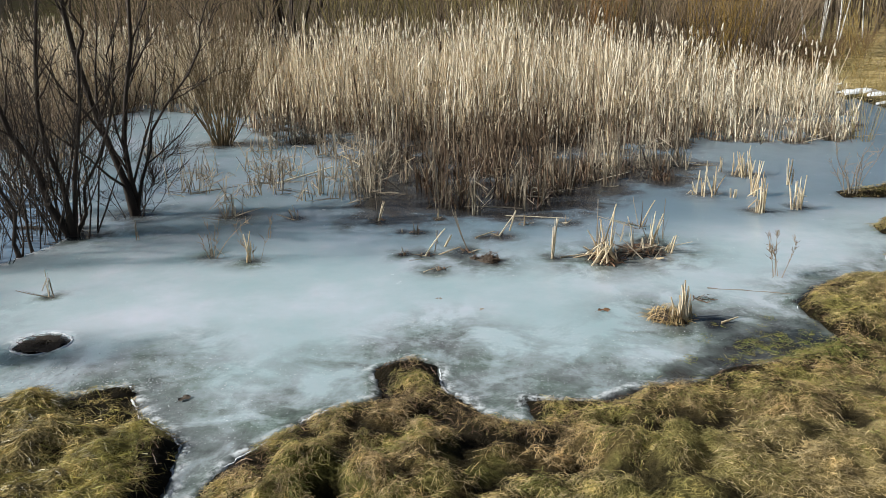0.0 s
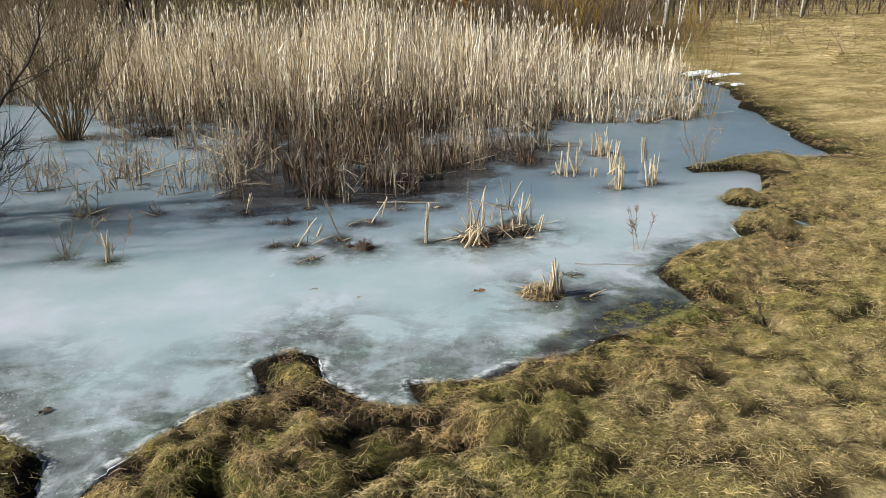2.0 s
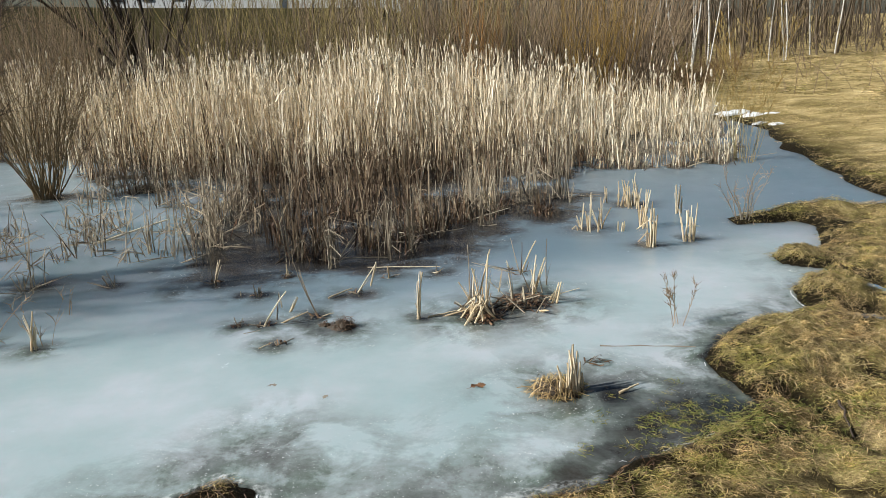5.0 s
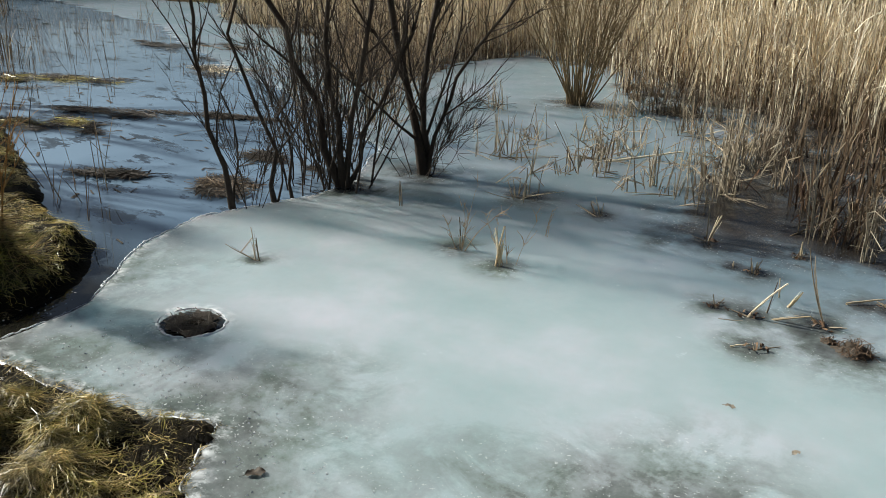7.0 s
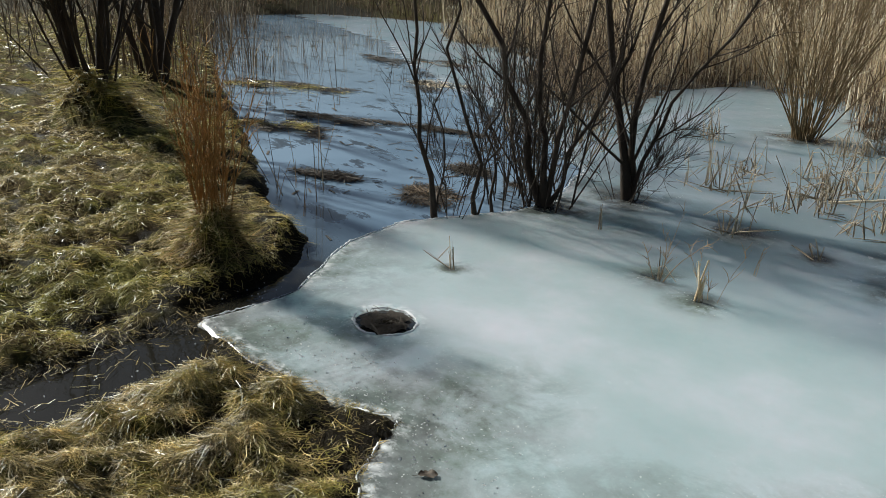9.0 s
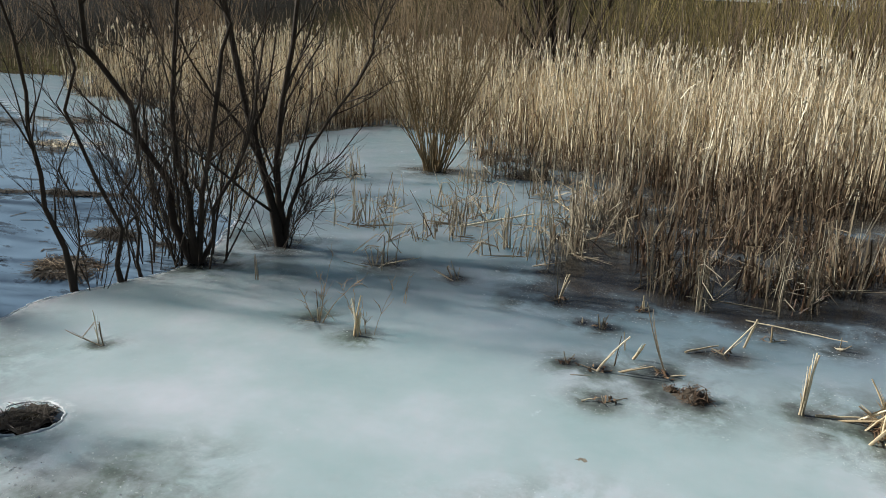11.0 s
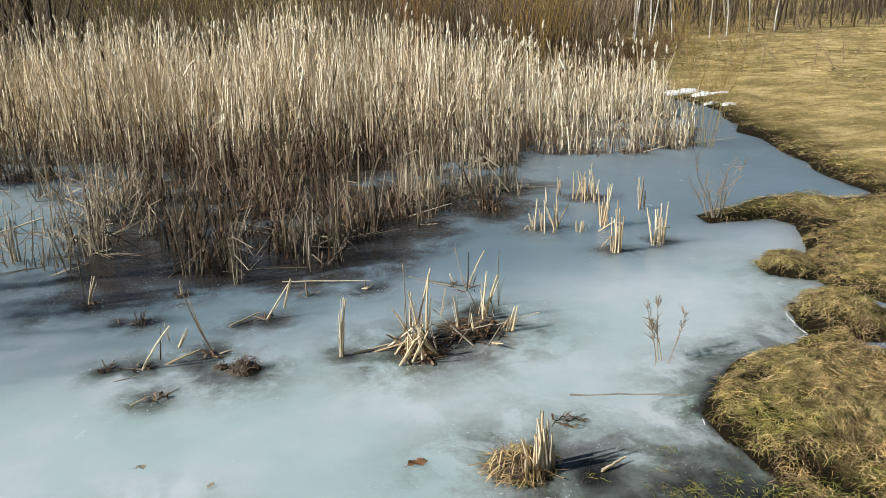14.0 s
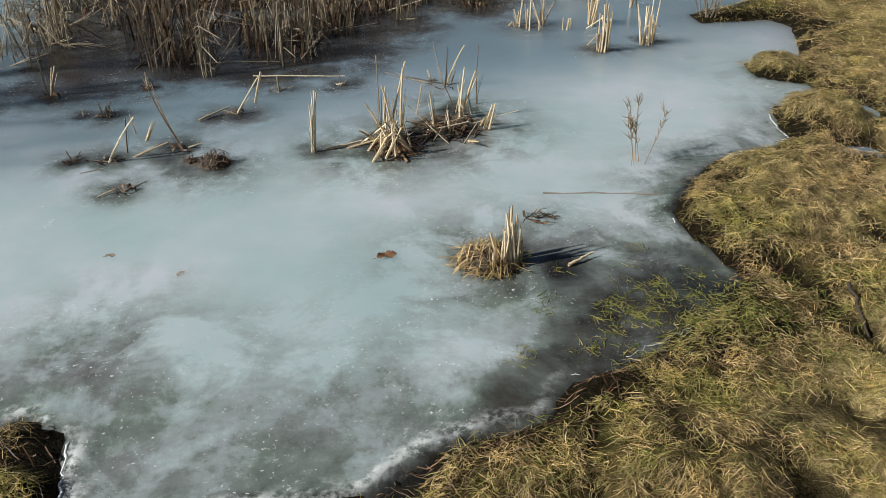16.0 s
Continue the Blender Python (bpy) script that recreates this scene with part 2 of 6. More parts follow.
    col = mix(nt, calc(nt, "MULTIPLY", bubbles, where), col, (0.74, 0.77, 0.76))
    specks = ramp(nt, noise_tex(nt, 23, 4, 0.7, co), [(0.225, (0.85, 0.85, 0.85)), (0.255, (0, 0, 0))])
    col = mix(nt, specks, col, (0.09, 0.08, 0.06))
    nt.links.new(col, b.inputs["Base Color"])
    nt.links.new(calc(nt, "SUBTRACT", 1.0, calc(nt, "MULTIPLY", amount, 1.5), True), b.inputs["Subsurface Weight"])
    b.inputs["Subsurface Radius"].default_value = (0.8, 1.0, 1.0)
    b.inputs["Subsurface Scale"].default_value = 1.5
    r = calc(nt, "ADD", 0.10, calc(nt, "MULTIPLY", wisps, 0.26))
    nt.links.new(r, b.inputs["Roughness"])
    h = calc(nt, "ADD", calc(nt, "MULTIPLY", grain, 0.25), wisps)
    bump(nt, b, h, 0.12, 0.02)
    return m


def water_material():
    m, nt, b = material("dark_water", 0.03, 1.0)
    co = nt.nodes.new("ShaderNodeNewGeometry").outputs["Position"]
        # The blue of the reflected sky is put into the base colour, paler in patches.
    sky_patches = noise_tex(nt, 0.28, 4, 0.55, co)
    scum = noise_tex(nt, 1.0, 5, 0.65, co, (1.4, 3.2, 1))
    col = ramp(nt, sky_patches, [(0.34, (0.12, 0.18, 0.25)), (0.55, (0.22, 0.31, 0.41))])
    apart = nt.nodes.new("ShaderNodeSeparateXYZ")
    nt.links.new(co, apart.inputs[0])
    # No sky tone in the near marsh; full strength farther out.
    sky_mask = calc(nt, "MULTIPLY", calc(nt, "SUBTRACT", apart.outputs[1], 4.6), 0.9, True)
    col = mix(nt, sky_mask, (0.016, 0.015, 0.012), col)
    nt.links.new(calc(nt, "ADD", 1.34, calc(nt, "MULTIPLY", sky_mask, 0.8)), b.inputs["IOR"])
    b.inputs["Specular IOR Level"].default_value = 0.75
    col = mix(nt, ramp(nt, scum, [(0.56, (0, 0, 0)), (0.62, (0.9, 0.9, 0.9))]), col, (0.016, 0.015, 0.012))
    nt.links.new(col, b.inputs["Base Color"])
    bump(nt, b, noise_tex(nt, 7, 2, 0.5, co), 0.04, 0.02)
    return m


def plain_material(name, a, b_, rough, scale=20):
    m, nt, b = material(name, rough, 0.4)
    co = nt.nodes.new("ShaderNodeNewGeometry").outputs["Position"]
    f = noise_tex(nt, scale, 5, 0.65, co)
    nt.links.new(ramp(nt, f, [(0.3, a), (0.7, b_)]), b.inputs["Base Color"])
    bump(nt, b, f, 0.4, 0.01)
    return m


SOIL, ICE, WATER = soil_material(), ice_material(), water_material()
SNOW = plain_material("old_snow", (0.62, 0.63, 0.65), (0.85, 0.85, 0.85), 0.6, 14)
LEAF = plain_material("brown_leaf", (0.09, 0.045, 0.02), (0.20, 0.095, 0.04), 0.7, 30)
DEBRIS = plain_material("wet_debris", (0.018, 0.013, 0.009), (0.085, 0.06, 0.038), 0.7, 60)
PLASTER = plain_material("pale_plaster", (0.66, 0.67, 0.68), (0.78, 0.78, 0.77), 0.8, 2)
ROOFING = plain_material("grey_roofing", (0.30, 0.31, 0.33), (0.42, 0.43, 0.45), 0.6, 2)
PANE = plain_material("dark_pane", (0.03, 0.035, 0.04), (0.05, 0.055, 0.06), 0.1, 2)

# ---- mesh tools ----
rng = np.random.default_rng(7)


def mesh_of(name, chunks, mat, smooth=True):
    """One mesh out of several (points, faces) arrays."""
    verts, faces, base = [], [], 0
    for v, f in chunks:
        v = np.asarray(v, float).reshape(-1, 3)
        verts.append(v)
        faces += (np.asarray(f) + base).tolist()
        base += len(v)
    me = bpy.data.meshes.new(name)
    me.from_pydata(np.concatenate(verts).tolist(), [], faces)
    if smooth:
        me.polygons.foreach_set("use_smooth", np.ones(len(me.polygons), bool))
    me.materials.append(mat)
    me.update()
    return me


def unit(a):
    return a / np.maximum(np.linalg.norm(a, axis=-1, keepdims=True), 1e-9)


def tubes(p, r, sides=3):
    """Tapered tubes along n paths of k points: p (n, k, 3), r (n, k)."""
    p, r = np.asarray(p, float), np.asarray(r, float)
    n, k, _ = p.shape
    t = unit(np.gradient(p, axis=1))
    ref = np.where(np.abs(t[:, :1, 2:]) > 0.9, [[[1.0, 0, 0]]], [[[0, 0, 1.0]]])
    u = unit(np.cross(t, np.broadcast_to(ref, t.shape)))
    w = np.cross(t, u)
    a = np.arange(sides) * 2 * np.pi / sides
    v = p[:, :, None] + r[:, :, None, None] * (u[:, :, None] * np.cos(a)[:, None] + w[:, :, None] * np.sin(a)[:, None])
    i = np.arange(n)[:, None, None] * k * sides + np.arange(k - 1)[:, None] * sides + np.arange(sides)
    j = np.arange(n)[:, None, None] * k * sides + np.arange(k - 1)[:, None] * sides + (np.arange(sides) + 1) % sides
    return v.reshape(-1, 3), np.stack([i, j, j + sides, i + sides], -1).reshape(-1, 4)


def blades(p, w, side):
    """Flat ribbons along n paths: p (n, k, 3), widths w (n, k), side (n, 3)."""
    p, w = np.asarray(p, float), np.asarray(w, float)
    n, k, _ = p.shape
    off = side[:, None] * w[:, :, None] / 2
    v = np.stack([p - off, p + off], 2)
    i = np.arange(n)[:, None] * 2 * k + np.arange(k - 1) * 2
    return v.reshape(-1, 3), np.stack([i, i + 1, i + 3, i + 2], -1).reshape(-1, 4)


def thing(name, label, category, where, group="", turn=0.0):
    e = new(name)
    e.empty_display_size = 0.1
    e.matrix_world = pose(*where, 0, 0, turn)
    return tagged(e, label, category, group)


def part(name, me, parent, label="", m=None):
    ob = new(name, me)
    ob.parent = parent
    if m is not None:
        ob.matrix_local = m
    if label:
        ob["label"] = label
    return ob


def smooth01(a, b, x):
    s = np.clip((x - a) / (b - a), 0, 1)
    return s * s * (3 - 2 * s)


def lattice(seed):
    g = np.random.default_rng(seed).random((64, 64))

    def value(x, y):
        xi, yi = np.floor(x).astype(int), np.floor(y).astype(int)
        fx, fy = x - xi, y - yi
        fx, fy = fx * fx * (3 - 2 * fx), fy * fy * (3 - 2 * fy)
        a, b = g[xi % 64, yi % 64], g[(xi + 1) % 64, yi % 64]
        c, d = g[xi % 64, (yi + 1) % 64], g[(xi + 1) % 64, (yi + 1) % 64]
        return (a + (b - a) * fx) * (1 - fy) + (c + (d - c) * fx) * fy

    return value


FIELDS = [lattice(s) for s in range(4)]


def wave(x, y, scale, which=0, octaves=3):
    """Smooth noise between about -1 and 1."""
    out, amp, total = 0, 1.0, 0
    for o in range(octaves):
        out = out + amp * (FIELDS[(which + o) % 4](x * scale * 2**o + 17.3 * o, y * scale * 2**o + 5.1 * o) * 2 - 1)
        total += amp
        amp *= 0.5
    return out / total


JITTER = np.random.default_rng(21).random((64, 64, 3))


def hummock(x, y, cell):
    """Rounded tufts with sharp clefts between them: 1 on a crown, 0 in a cleft."""
    u, v = x / cell + 0.35 * wave(x, y, 1.1 / cell, 0, 2), y / cell + 0.35 * wave(x, y, 1.1 / cell, 2, 2)
    ui, vi = np.floor(u).astype(int), np.floor(v).astype(int)
    best = np.zeros(u.shape)
    for a in (-1, 0, 1):
        for b in (-1, 0, 1):
            j = JITTER[(ui + a) % 64, (vi + b) % 64]
            d2 = (u - ui - a - 0.15 - 0.7 * j[..., 0]) ** 2 + (v - vi - b - 0.15 - 0.7 * j[..., 1]) ** 2
            best = np.maximum(best, (0.55 + 0.45 * j[..., 2]) * (1 - d2 / 0.62))
    return np.clip(best, 0, 1)


def outline_distance(poly, x, y):
    """Distance to a closed outline, negative inside."""
    poly = np.array(poly)
    best, inside = np.full(x.shape, 1e9), np.zeros(x.shape, bool)
    for (ax, ay), (bx, by) in zip(poly, np.roll(poly, -1, 0)):
        dx, dy = bx - ax, by - ay
        s = np.clip(((x - ax) * dx + (y - ay) * dy) / (dx * dx + dy * dy), 0, 1)
        best = np.minimum(best, np.hypot(x - ax - s * dx, y - ay - s * dy))
        if ay != by:
            inside ^= ((ay > y) != (by > y)) & (x < dx * (y - ay) / dy + ax)
    return np.where(inside, -best, best)


# ---- plan of the pond ----
NEAR_BANK = [(-3.5, 3.75), (-2.86, 3.8), (-2.52, 3.87), (-2.1, 3.95), (-1.86, 4.1), (-1.59, 3.75), (-1.26, 3.48), (-1.21, 3.23), (-1.1, 2.9),
             (-0.95, 2.95), (-0.88, 3.4), (-0.57, 3.85), (-0.25, 4.12), (-0.33, 4.48), (-0.12, 4.66), (0.03, 4.55), (0.08, 4.25), (0.4, 3.94),
             (0.69, 3.91), (0.62, 4.16), (1.05, 4.17), (1.31, 4.37), (1.7, 4.45), (1.85, 4.65), (2.32, 4.78), (2.8, 5.25), (2.74, 5.64),
             (2.72, 5.9), (2.96, 6.24), (3.2, 6.45), (3.6, 6.6), (3.81, 6.74), (3.85, 7.07), (3.93, 7.26),
             (4.19, 7.39), (4.43, 7.35), (4.41, 7.67), (4.09, 7.87), (4.11, 8.18), (4.38, 8.32), (4.65, 8.28), (4.79, 8.54), (5.05, 9.13), (4.92, 9.38), (4.65, 9.34), (4.25, 9.31),
             (4.28, 9.61), (4.49, 9.72), (4.8, 9.84), (5.1, 10.1), (5.47, 10.13), (5.87, 9.97), (6.5, 10.1)]
FAR_BANK = [(6.46, 10.77), (6.7, 11.98), (6.79, 12.76), (7.03, 14.32), (7.6, 16.5), (7.5, 18.2), (6, 19.5), (3, 20), (0, 19.5), (-4, 20), (-8, 20.5), (-14, 21), (-20, 20.5),
            (-27, 18), (-28, 14), (-20, 10.6), (-12.5, 7.6), (-8.6, 6.3), (-6.9, 5.7), (-5.3, 5.1), (-4.35, 4.95), (-3.84, 4.55), (-3.7, 4.2), (-3.68, 3.95)]
POND = NEAR_BANK + FAR_BANK
OPEN_WATER = [(-3.32, 3.6), (-3.36, 3.8), (-3.49, 4.45), (-4.12, 5.21), (-4.3, 5.8), (-4.2, 6.1), (-4.0, 6.8), (-4.05, 7.3), (-4.7, 8.4), (-6.5, 9.5), (-9, 10.4), (-13, 12),
              (-17, 14), (-30, 17), (-30, 5), (-5, 3)]
REED_BED = [(-1.11, 8.2), (-0.4, 8.33), (0.36, 8.47), (0.94, 8.72), (1.22, 9.25), (1.54, 9.66), (1.93, 10.5), (2.3, 10.0), (2.54, 10.9), (3.2, 13.1), (3.9, 12.9), (4.7, 12.6),
            (5.4, 12.9), (6.2, 14.2), (6.9, 16.5), (7, 18.8), (3, 19.7), (-6, 20), (-14, 20), (-19, 17.4), (-16, 15.6), (-12, 15.2), (-9.8, 12.2), (-8.2, 11.2), (-7.2, 12.2), (-8.0, 14.2), (-7.4, 16.0), (-5.2, 14.8), (-4.2, 13.4), (-2.9, 11.8), (-1.9, 11.0), (-1.5, 9.2)]
MOUNDS = [(-4.1, 4.18, 0.16, 0.42), (-8.9, 4.75, 0.42, 0.5), (-11.4, 6.2, 0.5, 0.25), (4.12, 7.0, 0.25, 0.13), (4.32, 8.02, 0.18, 0.06), (3.4, 6.25, 0.2, 0.03), (4.75, 7.75, 0.25, 0.03), (-2.6, 3.5, 0.16, 0.09), (-2.5, 3.2, 0.2, 0.08), (-2.22, 3.68, 0.17, 0.13), (-1.98, 3.42, 0.17, 0.11), (-1.62, 3.38, 0.2, 0.05), (-2.0, 3.08, 0.22, 0.08), (-1.6, 3.02, 0.24, 0.09), (-2.15, 2.74, 0.28, 0.09), (-1.75, 2.7, 0.25, 0.1), (-2.45, 2.9, 0.2, 0.07), (-1.4, 2.75, 0.2, 0.08),
          (3.1, 5.75, 0.3, 0.05), (3.4, 6.1, 0.3, 0.04), (-4.3, 4.75, 0.25, 0.12)]
PUDDLES = [(-2.85, 2.85, 0.36, 0.1), (4.12, 6.5, 0.16, 0.2), (4.5, 7.2, 0.14, 0.14), (-3.15, 3.38, 0.3, 0.08), (-0.2, 4.12, 0.15, 0.07), (0.13, 3.82, 0.16, 0.09), (1.17, 4.22, 0.13, 0.09), (0.92, 3.42, 0.14, 0.12), (-0.1, 3.4, 0.12, 0.1), (2.98, 5.22, 0.12, 0.06)]
HOLE = (-2.77, 4.66, 0.19)


def ground_height(x, y):
    d = outline_distance(POND, x, y) + 0.05 * wave(x, y, 3.1, 1) + 0.2 * wave(x, y, 1.4, 0) * smooth01(6.0, 6.8, x)
    near = np.exp(-(((x - 0.8) / 2.6) ** 2)) * smooth01(5.6, 3.8, y)
    left = smooth01(-1.6, -3.2, x) * smooth01(9, 5, y)
    rise = (0.04 + 0.08 * near) * np.clip(d - 0.25 * near, 0, 6) + 0.03 * np.clip(d - 6, 0, 26)
    rise = rise + 2.0 * smooth01(26, 52, y + 0.15 * x) * smooth01(16, -6, x) + 1.0 * smooth01(60, 140, y)
    rise = rise + 1.2 * smooth01(-24, -38, x - 0.3 * (y - 16))
    right = smooth01(1.6, 3.0, x) * smooth01(7.5, 4, d)
    rough = np.clip(0.25 + 0.05 * right + 0.75 * smooth01(1.7, 0.7, d) * smooth01(3.0, 0.9, x) + left, 0, 1)
    lumps = 0.04 * wave(x, y, 1.3, 2) + (0.05 + 0.05 * left) * wave(x, y, 2.4, 3) + rough * (0.15 * (1 - 0.5 * left) * hummock(x, y, 0.30) * (0.55 + 0.9 * smooth01(-0.5, 0.6, wave(x, y, 1.9, 1))) + (0.07 + 0.09 * right) * hummock(x + 3.3, y + 1.7, 0.15) + 0.04 * left * hummock(x, y, 0.62) - 0.12) + 0.012 * wave(x, y, 7.5, 0)
    h = (0.085 - 0.03 * smooth01(-1.3, -1.0, x) * smooth01(1.4, 1.0, x) - 0.05 * smooth01(2.1, 3.2, x)) * smooth01(0.0, 0.09, d) + rise + lumps * smooth01(0.02, 0.45, d) * (1 + 0.5 * smooth01(8, 20, d)) + 0.14 * wave(x, y, 0.5, 2, 4) * smooth01(1.5, 5, d) * smooth01(3, 6, x)
    # The corner by the willow is a marsh: only its tussocks stand clear of the water.
    marsh = smooth01(-1.2, -1.65, x) * smooth01(2.45, 2.9, y) * smooth01(-3.6, -3.15, x)
    h = h * (1 - 0.93 * marsh) + marsh * (0.03 * wave(x, y, 2.2, 1) + 0.042 * wave(x, y, 8.0, 2, 2) + 0.002)
    wob, knob = 1 + 0.35 * wave(x, y, 3.0, 2), 0.4 + 0.8 * hummock(x + 1.1, y, 0.19)
    for mx, my, mr, mh in MOUNDS:
        h = h + mh * knob * np.exp(-(((x - mx) ** 2 + (y - my) ** 2) / (mr * wob) ** 2) ** 1.8) * smooth01(-0.04, 0.1, d)
    for mx, my, mr, mh in PUDDLES:
        h = h - (mh * 0.9) * np.exp(-(((x - mx) ** 2 + (y - my) ** 2) / mr**2) ** 1.5)
    h = np.where(d < 0, -0.35 * smooth01(0, -0.5, d), h)
    hx, hy, hr = HOLE
    return np.maximum(h, 0.012 - 0.10 * (((x - hx) ** 2 + (y - hy) ** 2) / hr**2) + 0.02 * wave(x, y, 9, 3))


def stops(dense_a, dense_b, step, far_a, far_b, growth=1.13):
    mid = list(np.arange(dense_a, dense_b + step, step))
    lo, hi, s = [], [], step
    while (lo[-1] if lo else mid[0]) > far_a:
        s *= growth
        lo.append((lo[-1] if lo else mid[0]) - s)
    s = step
    while (hi[-1] if hi else mid[-1]) < far_b:
        s *= growth
        hi.append((hi[-1] if hi else mid[-1]) + s)
    return np.array(lo[::-1] + mid + hi)


def grid_faces(nx, ny):
    i = np.arange(nx - 1)[:, None] * ny + np.arange(ny - 1)
    return np.stack([i, i + ny, i + ny + 1, i + 1], -1).reshape(-1, 4)


def attribute(me, name, values):
    me.attributes.new(name, "FLOAT", "POINT").data.foreach_set("value", np.asarray(values, np.float32).ravel())


gx, gy = np.meshgrid(stops(-5.4, 5.6, 0.05, -420, 420, 1.14), stops(0.2, 9.0, 0.05, -420, 420, 1.12), indexing="ij")
gd = outline_distance(POND, gx, gy)
gz = ground_height(gx, gy)
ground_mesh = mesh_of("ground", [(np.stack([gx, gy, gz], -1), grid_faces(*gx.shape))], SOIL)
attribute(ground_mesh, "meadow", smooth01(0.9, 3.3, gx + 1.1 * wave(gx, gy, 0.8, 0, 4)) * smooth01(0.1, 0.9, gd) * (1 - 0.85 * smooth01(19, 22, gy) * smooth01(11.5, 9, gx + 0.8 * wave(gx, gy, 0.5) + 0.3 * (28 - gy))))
# Dark soil: hummock clefts, muddy shore, low wet ground and the far slopes.
attribute(ground_mesh, "dark_soil", np.clip(0.9 * np.where(gx < -1.5, smooth01(0.42, 0.2, hummock(gx, gy, 0.30)), smooth01(0.6, 0.32, hummock(gx, gy, 0.30))) * smooth01(8.0, 4.0, gx + 0.5 * gd) * smooth01(5, 3, gd) + smooth01(0.34, 0.08, gd + 0.16 * wave(gx, gy, 4, 1)) + smooth01(0.07, 0.0, gz) + 0.6 * smooth01(-22, -28, gx) + 0.5 * smooth01(21, 24, gy) * smooth01(8, 4, gx), 0, 1))
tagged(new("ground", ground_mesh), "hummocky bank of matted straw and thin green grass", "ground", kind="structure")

water_mesh = mesh_of("water", [(np.array([[-32, -2, -0.014], [9, -2, -0.014], [9, 23, -0.014], [-32, 23, -0.014]]), [[0, 1, 2, 3]])], WATER)
tagged(new("water", water_mesh), "dark open meltwater of the pond", "water", kind="structure")

# ---- ice ----
# Stubs that stand alone in the ice: x, y and the reach of the dark melted ring about each.
MELTED = [(-0.66, 7.53, .12), (-0.52, 7.52, .13), (-0.98, 7.92, .2), (-0.36, 8.04, .15), (-0.54, 6.82, .12), (-0.3, 6.85, .18), (0.03, 6.99, .15), (0.18, 7.43, .15), (0.34, 7.44, .15),
          (1.0, 7.98, .15), (-0.21, 6.43, .13), (0.26, 6.68, .22), (1.25, 6.83, .34), (1.5, 6.93, .34), (1.75, 7.1, .34), (1.72, 7.42, .22), (0.86, 6.85, .13), (1.72, 5.5, .36), (2.0, 5.42, .38), (2.35, 5.3, .38), (2.68, 5.42, .3), (-0.02, 6.8, .2), (-3.73, 7.96, .3), (-3.98, 7.14, .36), (-4.37, 12.15, .4), (0.12, 6.68, .15), (3.58, 8.83, .13), (3.38, 10.48, .2),
          (-2.33, 6.61, .13), (-1.9, 6.48, .13), (3.13, 8.64, .15), (2.65, 9.35, .2), (-2.6, 7.95, .2), (-1.9, 7.93, .12), (-3.22, 5.51, .1)]
ix, iy = np.meshgrid(stops(-5.2, 5.2, 0.05, -31, 8, 1.04), stops(2.8, 9.6, 0.05, 2, 21.5, 1.05), indexing="ij")
pond_d = outline_distance(POND, ix, iy)
open_d = outline_distance(OPEN_WATER, ix, iy) + 0.05 * wave(ix, iy, 2.6, 1, 4)
wet_d = (np.hypot((ix - 2.42) / 0.62, (iy - 5.0) / 0.46) - 1) * 0.42 + 0.22 * wave(ix, iy, 3.4, 2, 4)
wet_d = np.minimum(wet_d, (np.hypot((ix - 1.9) / 0.42, (iy - 4.64) / 0.26) - 1) * 0.4 + 0.05 + 0.3 * wave(ix, iy, 3.0, 0, 4))
hole_d = np.hypot(ix - HOLE[0], (iy - HOLE[1]) * 1.1) - HOLE[2] + 0.02 * wave(ix, iy, 9, 0)
edge = np.minimum(open_d, hole_d)
iz = 0.004 * wave(ix, iy, 0.8, 3) - 0.07 * smooth01(0.02, -0.06, edge) + 0.010 * np.exp(-((np.minimum(open_d, hole_d) - 0.04) / 0.03) ** 2) + 0.012 * np.exp(-((pond_d + 0.055) / 0.03) ** 2) * smooth01(2.0, 1.2, ix)
iz = iz - 0.12 * smooth01(0.0, 0.07, pond_d + 0.05 * wave(ix, iy, 3.1, 1)) * smooth01(5, 4, ix)
bed_d = outline_distance(REED_BED, ix, iy)
in_bed = smooth01(0.3, -0.1, bed_d)
clear = in_bed * (0.12 + 0.85 * smooth01(0.28, 0.55, hummock(ix, iy, 0.5)) * smooth01(-0.3, -0.05, wave(ix, 1.7 * iy, 0.85, 2)) + 0.8 * smooth01(-0.5, -1.8, bed_d)) * smooth01(19, 17, iy)
clear = np.maximum(clear, 1.0 * smooth01(0.8, 0.0, bed_d + 0.35 * wave(ix, iy, 1.7, 3)) * smooth01(12.6, 11, iy) * smooth01(-2.2, -1.2, ix) * (0.8 + 0.2 * smooth01(0.2, 0.5, hummock(ix, iy, 0.5))))
clear = np.minimum(clear, 0.92)
# Blue-grey band towards the reeds: thinner ice plus tree shade, painted in.
thin = 0.86 * smooth01(-0.2, 1.8, iy - 6.35 - 0.42 * np.maximum(0, ix - 0.5) + 0.3 * wave(ix, iy, 0.7, 2) - 0.25 * smooth01(-2.5, -4, ix)) * (1 - 0.35 * smooth01(-0.6, -3.0, ix))
clear = np.maximum(clear, (0.6 + 0.02 * smooth01(1.8, 2.6, ix)) * smooth01(-1.1 + 0.4 * smooth01(1.8, 2.6, ix), 0.0, pond_d + 0.3 * wave(ix, iy, 1.8, 0, 4)) * smooth01(9, 6, iy))
clear = np.maximum(clear, 0.9 * smooth01(-0.12, -0.02, pond_d + 0.05 * wave(ix, iy, 5, 0, 4)) * smooth01(9, 6, iy))
clear = np.maximum(clear, 0.92 * smooth01(0.4, -0.12, wet_d))
clear = clear * (1 - 0.75 * np.exp(-((np.hypot((ix - 1.68) / 0.38, (iy - 5.04) / 0.2)) ** 2)) * smooth01(-0.3, 0.3, wave(ix, iy, 4.5, 1)))
